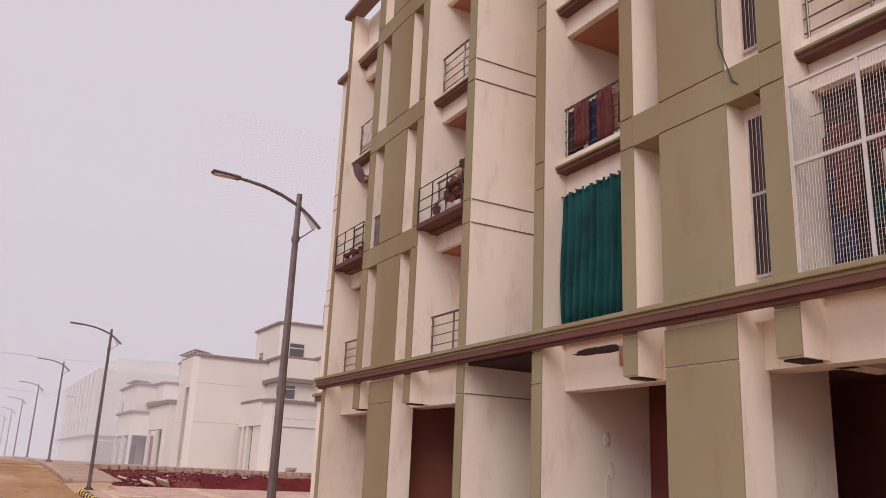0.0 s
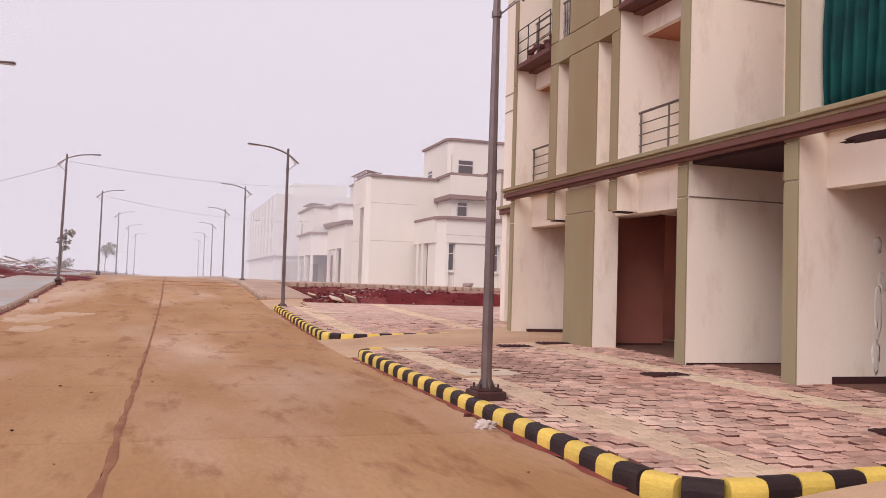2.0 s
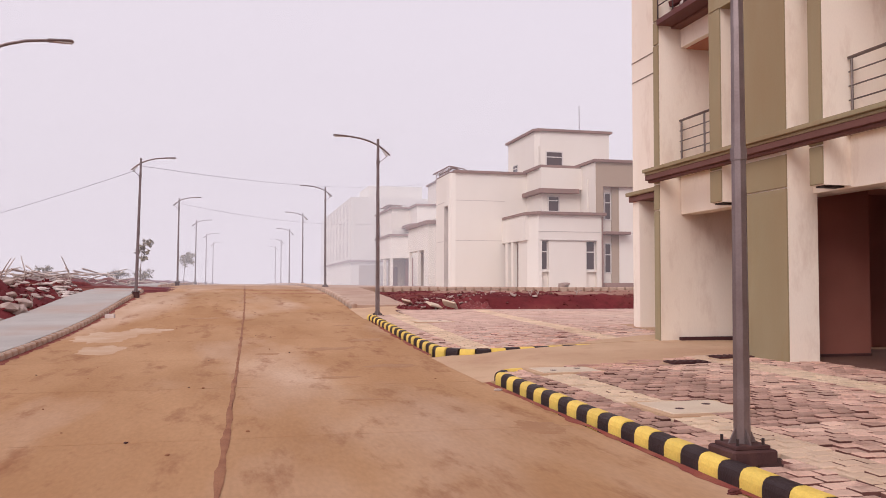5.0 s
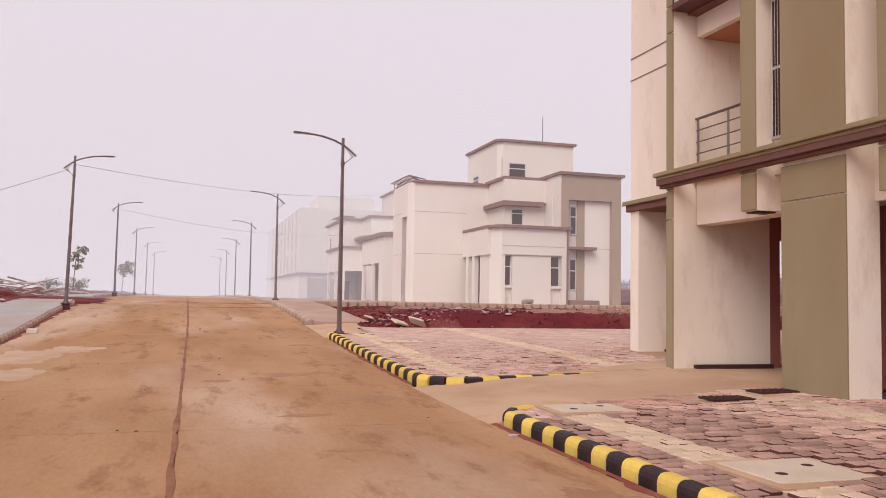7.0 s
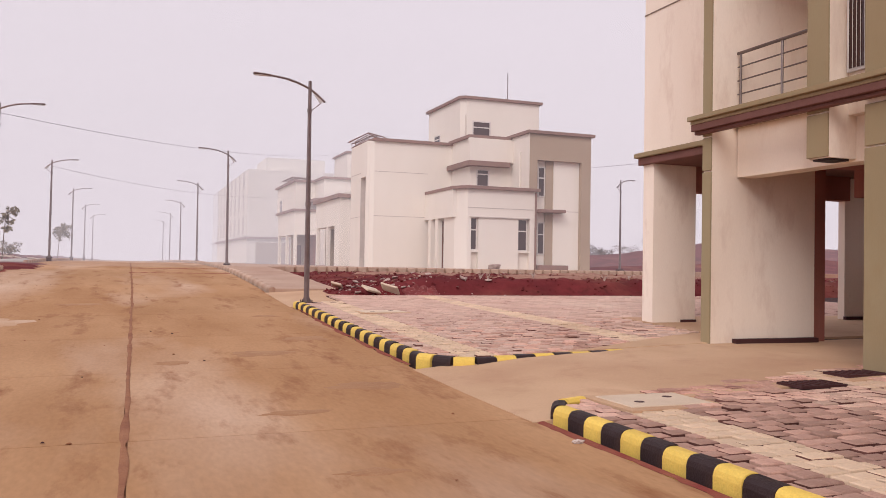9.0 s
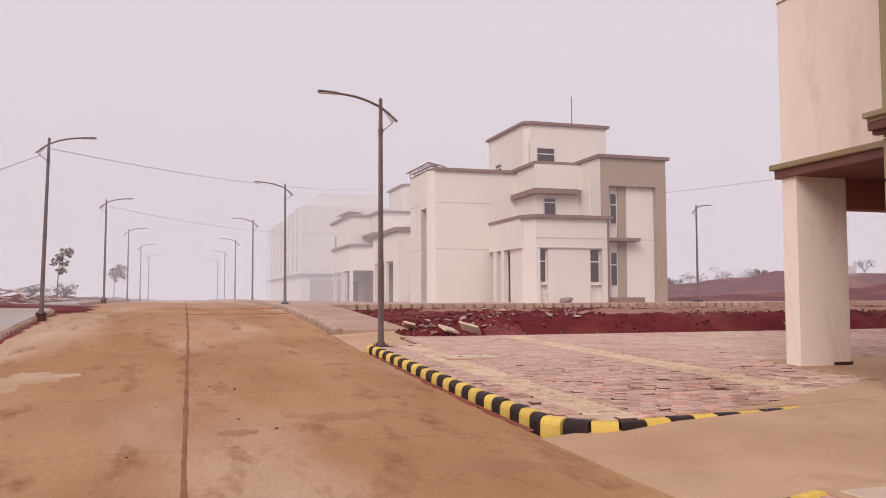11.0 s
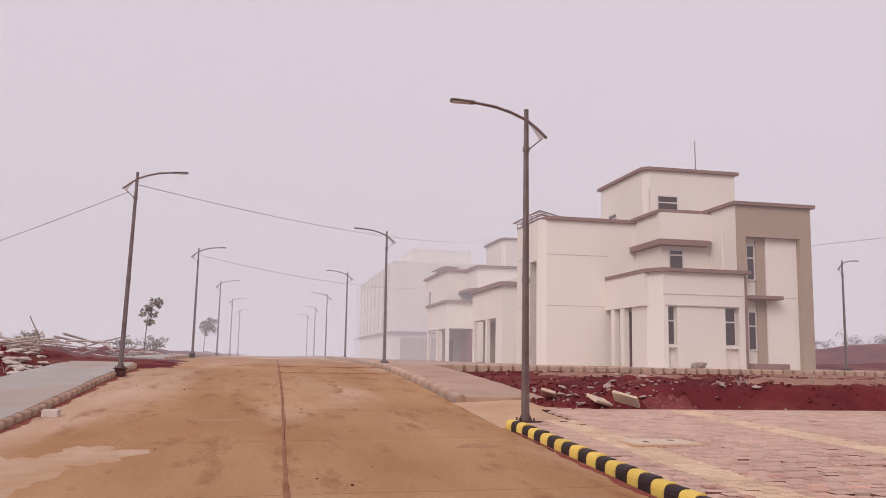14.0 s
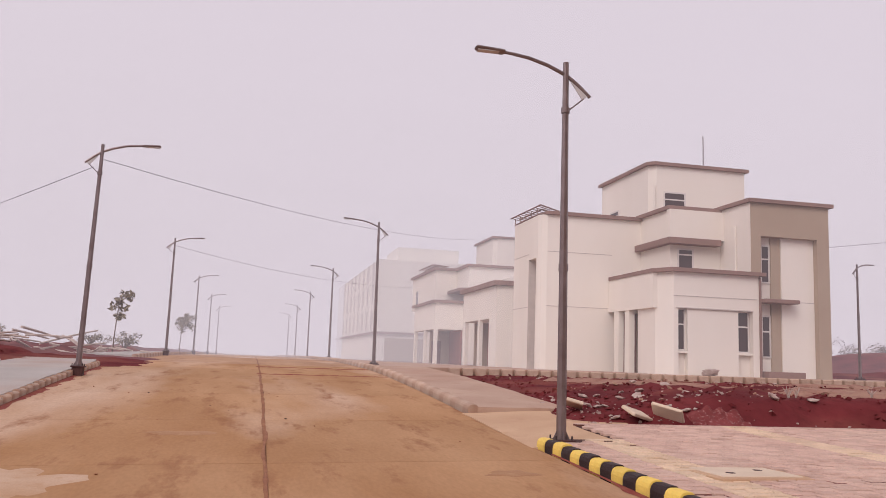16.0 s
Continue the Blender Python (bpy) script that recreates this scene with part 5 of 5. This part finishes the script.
def clod_field(count, place, sizes, material, label, seed):
    """Many small angular clods joined into one."""
    r = random.Random(seed)
    vs, fs = [], []
    base = [(1, 0, 0), (-1, 0, 0), (0, 1, 0), (0, -1, 0), (0, 0, 1), (0, 0, -1)]
    tri = [(0, 2, 4), (2, 1, 4), (1, 3, 4), (3, 0, 4), (2, 0, 5), (1, 2, 5), (3, 1, 5), (0, 3, 5)]
    for _ in range(count):
        x, y = place(r)
        s = r.uniform(*sizes) * r.uniform(.5, 1)
        m = pose(x, y, soil_z(x, y) + s * .25, r.uniform(-40, 40), r.uniform(-40, 40), r.uniform(0, 360))
        o = len(vs)
        vs += [tuple(m @ Vector((p[0] * s * r.uniform(.7, 1.5), p[1] * s * r.uniform(.6, 1.1), p[2] * s * r.uniform(.4, .8)))) for p in base]
        fs += [tuple(i + o for i in f) for f in tri]
    me = bpy.data.meshes.new("clods")
    me.from_pydata(vs, [], fs)
    me.materials.append(M[material])
    tagged(new("clods", me), label, "clods", kind="stuff")


clod_field(1800, lambda r: (r.uniform(4.8, 30), 31.2 + 15 * r.random() ** 1.6), (.02, .075), "soil", "crumbled red earth clods on the bank", 5)
clod_field(700, lambda r: (r.uniform(6.5, 30), r.uniform(32.3, 46.4)), (.03, .10), "dry", "dry tan earth clods on the bank", 6)
clod_field(500, lambda r: (4.9 + abs(r.gauss(0, 1.2)), 31.4 + 12 * r.random() ** 1.5), (.02, .08), "soil", "crumbled red earth clods on the bank", 15)
clod_field(120, lambda r: (4.8 + abs(r.gauss(0, 2.2)), 31.5 + abs(r.gauss(0, 1.6))), (.02, .055), "rock", "small grey rubble on the bank", 7)
clod_field(900, lambda r: (-6.6 - abs(r.gauss(0, 2.2)), r.uniform(20, 46)), (.03, .12), "soil", "crumbled red earth clods beside the footpath", 8)
clod_field(160, lambda r: (r.uniform(12, 28), 46.3 + r.uniform(-.6, .2)), (.03, .08), "rock", "small grey rubble before the edging stones", 9)


def earth_patch(cx, cy, rx, ry, seed):
    bm = bmesh.new()
    n, rings = 36, 6
    prev = None
    centre = bm.verts.new((cx, cy, soil_z(cx, cy) + .05))
    for k in range(1, rings + 1):
        ring = []
        for i in range(n):
            a = i * math.tau / n
            q = k / rings * (1 + .5 * noise.noise((math.cos(a) * 1.6, math.sin(a) * 1.6, seed)) + .2 * noise.noise((math.cos(a) * 5, math.sin(a) * 5, seed)))
            x, y = cx + rx * q * math.cos(a), cy + ry * q * math.sin(a)
            y = max(y, 32.2)
            ring.append(bm.verts.new((x, y, soil_z(x, y) + (.05 if k < rings else -.05) + .03 * noise.noise((x * 2, y * 2, seed)))))
        for i in range(n):
            j = (i + 1) % n
            bm.faces.new((prev[i], ring[i], ring[j], prev[j]) if prev else (centre, ring[i], ring[j]))
        prev = ring
    tagged(part("dry_earth", bm, M["dry"], smooth=True), "dry tan earth spread over the red bank", "earth", kind="structure")


for cx, cy, rx, ry, sd in ((17, 37.5, 4.2, 2.6, 1), (24, 39, 4.5, 3.2, 2), (10.5, 41, 2.6, 3.0, 3), (20, 43.6, 5, 1.6, 4), (13, 35, 2.4, 1.3, 5)):
    earth_patch(cx, cy, rx, ry, sd)
# timber on the far side
for k in range(80):
    x, y = (rnd.uniform(-13.0, -7.0), rnd.uniform(45.5, 53)) if k < 62 else (rnd.gauss(-6.3, .8), rnd.gauss(55.2, .9))
    L = rnd.uniform(0.8, 2.6)
    ob = part("timber", tube([(-L / 2, 0, 0), (0, .02, .02), (L / 2, 0, 0)], [.045, .04, .028], 6), M["timber"])
    ob.matrix_basis = pose(x, y, soil_z(x, y) + .06 + (.55 if k < 62 else .3) * rnd.random() ** 2, 0, rnd.uniform(-16, 16), rnd.uniform(-75, 75))
    tagged(ob, "weathered grey timber pole lying in a heap", "timber", "timber heap")
for k in range(4):
    x, y = rnd.uniform(-10.5, -7.0), rnd.uniform(44, 49)
    ob = part("timber", tube([(0, 0, -.1), (.15, 0, .45), (.7, .1, 1.0)], [.04, .03, .015], 7), M["timber"])
    ob.matrix_basis = pose(x, y, soil_z(x, y), rnd.uniform(-20, 20), rnd.uniform(-30, 30), rnd.uniform(0, 360))
    tagged(ob, "bent timber pole standing up from the heap", "timber", "timber heap")


def litter(x, y, s, material, label, seed, dz=0.0):
    bm = lump(s, 1.4, .9, .7, seed, 3)
    for v in bm.verts:
        v.co *= 1 + .5 * noise.noise(v.co * (3.5 / s) + Vector((seed, 3, 1)))
    ob = part("litter", bm, M[material])
    ob.location = (x, y, g(x, y) + s * .35 + dz)
    tagged(ob, label, "litter", "litter on the road")


litter(3.24, 10.05, .075, "cloth_w", "crumpled white plastic bag beside the kerb", 1)
litter(3.3, 10.75, .035, "cloth_r", "small red wrapper beside the kerb", 2)
litter(3.27, 16.3, .035, "cloth_w", "small white scrap beside the kerb", 3)
tagged(part("concrete_block", boxes(((-4.12, 31.7, g(-4, 31.8) - .01), (-3.86, 31.92, g(-4, 31.8) + .12)), bevel=.01), M["cloth_w"]), "white block lying beside the kerb", "block")
for k in range(45):
    x, y = rnd.uniform(-3.6, 3.1), rnd.uniform(5, 40)
    ob = part("pebble", lump(rnd.uniform(.008, .018), 1.3, 1, .6, k, 1), M["joint" if k % 3 else "grate"])
    ob.location = (x, y, g(x, y) + .01)
    tagged(ob, "small dark clod of earth on the road", "clod", "clods on the road")


# red mud washed against the kerbs
def mud_strip(x, y0, y1, w, side, name_label):
    bm = bmesh.new()
    n = int((y1 - y0) / .12)
    prev = None
    for i in range(n + 1):
        y = y0 + (y1 - y0) * i / n
        ww = w * (.3 + 1.3 * abs(noise.noise((y * .9, x, 2))) + .5 * noise.noise((y * 5, x, 3)))
        a, m_, b = (x, y, g(x, y) + .016), (x + side * ww * .5, y, g(x, y) + .01), (x + side * max(ww, .012), y, g(x, y) + .003)
        row = [bm.verts.new(p) for p in (a, m_, b)]
        if prev:
            for q in range(2):
                f = (prev[q], prev[q + 1], row[q + 1], row[q])
                bm.faces.new(f if side > 0 else f[::-1])
        prev = row
    part("mud_strip", bm, M["mud"], road, name_label, True)


mud_strip(3.40, 7.5, 17.2, .10, -1, "red mud along the kerb")
mud_strip(3.40, 21, 29, .09, -1, "red mud along the kerb")
mud_strip(-4.26, -10, 44, .2, 1, "red mud along the kerb")
bm = bmesh.new()
n = 240
prev = None
for i in range(n + 1):
    y = 4 + 46 * i / n
    ww = .018 + .05 * abs(noise.noise((y * .7, 0, 6))) + .014 * noise.noise((y * 6, 0, 9))
    cx = mid(y) + .035 * noise.noise((y * .6, 4, 0)) + .012 * noise.noise((y * 3, 4, 2))
    row = [bm.verts.new((cx - ww, y, g(cx, y) + .004)), bm.verts.new((cx, y, g(cx, y) + .009)), bm.verts.new((cx + ww, y, g(cx, y) + .004))]
    if prev:
        for q in range(2):
            bm.faces.new((prev[q], prev[q + 1], row[q + 1], row[q]))
    prev = row
part("mud_strip", bm, M["joint"], road, "red mud in the centre joint", True)
bm = sheet(-7.2, -3.3, 42.5, 50.4, lambda x, y: g(ROAD_L, y) + .035 - .07 * (x + 4.0) * (.5 if x < -4 else 1) + .05 * noise.noise((x * 1.6, y * 1.6, 0)) - .05 * max(0, 43.6 - y), 26, 40)
for yy in (41.6, 45.5):
    bs = sheet(MID, 3.3, yy - .16, yy + .16, lambda x, y: g(x, y) + .014 - .16 * abs(y - yy - .06 * noise.noise((x * 2, yy, 3))) + .01 * noise.noise((x * 5, y * 5, 1)), 40, 6)
    part("mud_strip", bs, M["mud"], road, "red mud in a cross joint", True)
part("mud_spill", bm, M["soil"], road, "red soil spilling over the road's edge", True)



def film_patch(cx, cy, rx, ry, seed, material, label, h=.012):
    """A thin uneven film lying on the road, feathered to a ragged edge."""
    bm = bmesh.new()
    n, rings = 40, 5
    centre = bm.verts.new((cx, cy, g(cx, cy) + h))
    prev = None
    for k in range(1, rings + 1):
        ring = []
        for i in range(n):
            a = i * math.tau / n
            q = k / rings * (1 + .55 * noise.noise((math.cos(a) * 1.7, math.sin(a) * 1.7, seed)) + .28 * noise.noise((math.cos(a) * 5, math.sin(a) * 5, seed)))
            x, y = cx + rx * q * math.cos(a), cy + ry * q * math.sin(a)
            ring.append(bm.verts.new((x, y, g(x, y) + h * (1 - (k / rings) ** 2) + (.002 if k < rings else -.006))))
        for i in range(n):
            j = (i + 1) % n
            if prev:
                bm.faces.new((prev[i], ring[i], ring[j], prev[j]))
            else:
                bm.faces.new((centre, ring[i], ring[j]))
        prev = ring
    part("road_stain", bm, M[material], road, label, True)


for cx, cy, rx, ry, sd in ((-3.2, 26.3, .8, 1.5, 1), (-2.5, 27.6, .6, .8, 2), (-2.9, 23.4, .5, .9, 3)):
    film_patch(cx, cy, rx, ry, sd, "film", "pale cement film dried on the road")
for cx, cy, rx, ry, sd in ((1.6, 22.6, .5, .35, 11), (.35, 21.9, .25, .2, 12), (2.6, 24.2, .45, .3, 13), (2.4, 19.6, .5, .3, 14), (1.3, 18.2, .35, .12, 15), (2.9, 13.6, .25, .5, 16), (2.5, 27.8, .3, .2, 17), (-1.2, 31, .5, .25, 18), (1.4, 15.9, .3, .1, 19)):
    film_patch(cx, cy, rx, ry, sd, "stain", "red-brown mud film on the road", .008)

# far lorry beyond the mounds
lorry = empty("lorry", "white lorry standing beyond the earth mounds", "lorry", at=(68, 90, soil_z(68, 90) - .3))
part("cab", boxes(((-2.4, -1.1, .8), (-.6, 1.1, 2.9)), bevel=.15), M["frame"], lorry)
part("windscreen", boxes(((-2.2, -1.13, 1.9), (-.9, -1.1, 2.6))), M["glass"], lorry)
part("body", boxes(((-.4, -1.2, .9), (5, 1.2, 3.2)), bevel=.1), M["cloth_w"], lorry)
for x in (-1.6, 1.5, 4):
    part("wheel", tube([(x, -1.15, .5), (x, -.85, .5)], .5, 16), M["tyre"], lorry)


# ---- block paving ----
ZONES = [(3.58, 4.0, False), (4.0, 4.5, True), (4.5, 6.95, False), (6.95, 7.45, True), (7.45, 19.0, False)]


def paver_spots(x1, y0, y1, inside):
    """Staggered rows of blocks, 0.2 by 0.16 m, cut to fit at the edges of each band."""
    out = []
    for za, zb, by in ZONES:
        j, y = 0, y0
        zb = min(zb, x1)
        while y < y1 and za < zb:
            x = za - (.104 if j % 2 else 0)
            while x < zb:
                a, b = max(x, za), min(x + .208, zb)
                if b - a > .05 and inside((a + b) / 2, y + .083):
                    out.append(((a + b) / 2, y + .083, (b - a) / .208, by))
                x += .208
            y += .167
            j += 1
    return out


def free(x, y):
    for a, b, c, d in ((4.05, 5.05, 13.0, 13.9), (4.05, 5.05, 16.7, 17.45), (4.25, 5.25, 26.55, 27.35), (6.25, 6.95, 16.95, 17.35), (7.25, 7.95, 17.3, 17.7), (6.3, 6.9, 7.8, 8.2), (6.6, 7.2, 12.2, 12.6)):
        if a < x < b and c < y < d:
            return False
    if (x - 3.71) ** 2 + (y - 11.27) ** 2 < .1 or (x - 3.74) ** 2 + (y - 29.45) ** 2 < .1:
        return False
    if y > 29.5 and x < 4.6:
        return False
    if y < 20 and y > 17.4 + .14 * (x - 4):
        return False
    if x < 4.26 and 20 < y < 21.15 and (x - 4.26) ** 2 + (y - 21.15) ** 2 > .36:
        return False
    if x < 4.1 and y < 7.6 and (x - 4.1) ** 2 + (y - 7.6) ** 2 > .27:
        return False
    if x < 3.94 and 17.05 < y < 20 and (x - 3.94) ** 2 + (y - 17.05) ** 2 > .08:
        return False
    if y > 20 and (x > 4.0 and y < drive_edge(x) + .02):
        return False
    if y > 20 and 8.9 < x < 15.2 and y < 24.4:
        return False
    return True


def block_points():
    a, b, h, c = .0935, .0715, .028, .008
    return [(-a, -b, -.03), (a, -b, -.03), (a, b, -.03), (-a, b, -.03), (-a, -b, h - c), (a, -b, h - c), (a, b, h - c), (-a, b, h - c), (-a + c, -b + c, h), (a - c, -b + c, h), (a - c, b - c, h), (-a + c, b - c, h)]


BF = [(4, 5, 9, 8), (5, 6, 10, 9), (6, 7, 11, 10), (7, 4, 8, 11), (8, 9, 10, 11), (0, 1, 5, 4), (1, 2, 6, 5), (2, 3, 7, 6), (3, 0, 4, 7)]


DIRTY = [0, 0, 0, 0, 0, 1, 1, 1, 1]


def paver_mesh(name, verts, faces, material, slots):
    me = bpy.data.meshes.new(name)
    me.from_pydata(verts, [], faces)
    me.materials.append(material)
    me.materials.append(M["pedge"])
    me.polygons.foreach_set("material_index", slots)
    return me


pr = random.Random(77)
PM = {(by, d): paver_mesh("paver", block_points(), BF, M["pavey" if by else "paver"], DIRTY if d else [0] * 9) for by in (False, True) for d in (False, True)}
joined = {False: ([], [], []), True: ([], [], []), "dusty": ([], [], [])}
KINDS = {False: ("paver", "worn red paving blocks"), True: ("pavey", "buff paving blocks in a band"), "dusty": ("dusty", "dust-covered pink paving blocks")}
single = 0
spots = paver_spots(8.48, 7.05, 17.95, free) + paver_spots(19.0, 20.6, 31.0, free)
for cx, cy, sx, by in spots:
    worn = min(max((29.5 - cy) / 6, .15), 1) * (.55 if by else 1)
    patch = noise.noise((cx * .55, cy * .55, 4))
    dirty = pr.random() < worn * (.6 + .7 * patch) * (1 if cy < 20 else .4) * (.6 if by else 1)
    z = pave_z(cx, cy) - .028 + pr.gauss(0, .004) * worn
    tilt = (pr.gauss(0, 1.0) * worn, pr.gauss(0, .9) * worn, pr.gauss(0, 1.8) * worn)
    if pr.random() < .05:
        z -= .012
    m = pose(cx + pr.gauss(0, .005) * worn, cy + pr.gauss(0, .010) * worn, z, *tilt) @ Matrix.Diagonal((sx * (1.06 - .07 * worn), 1.13 - .13 * worn, 1, 1))
    if single < 300 and 3.6 < cx < 5.9 and 12.2 < cy < 16.6:
        ob = new("paver", PM[by, dirty])
        ob.parent = pavement
        ob.matrix_basis = m
        single += 1
    else:
        vs, fs, sl = joined["dusty" if not by and pr.random() < (cy - 19) / 6 else by]
        o = len(vs)
        vs += [tuple(m @ Vector(p)) for p in block_points()]
        fs += [tuple(i + o for i in f) for f in BF]
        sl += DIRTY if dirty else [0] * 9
for by, (vs, fs, sl) in joined.items():
    ob = new("pavers", paver_mesh("pavers", vs, fs, M[KINDS[by][0]], sl))
    ob.parent = pavement
    tagged(ob, KINDS[by][1], kind="stuff")
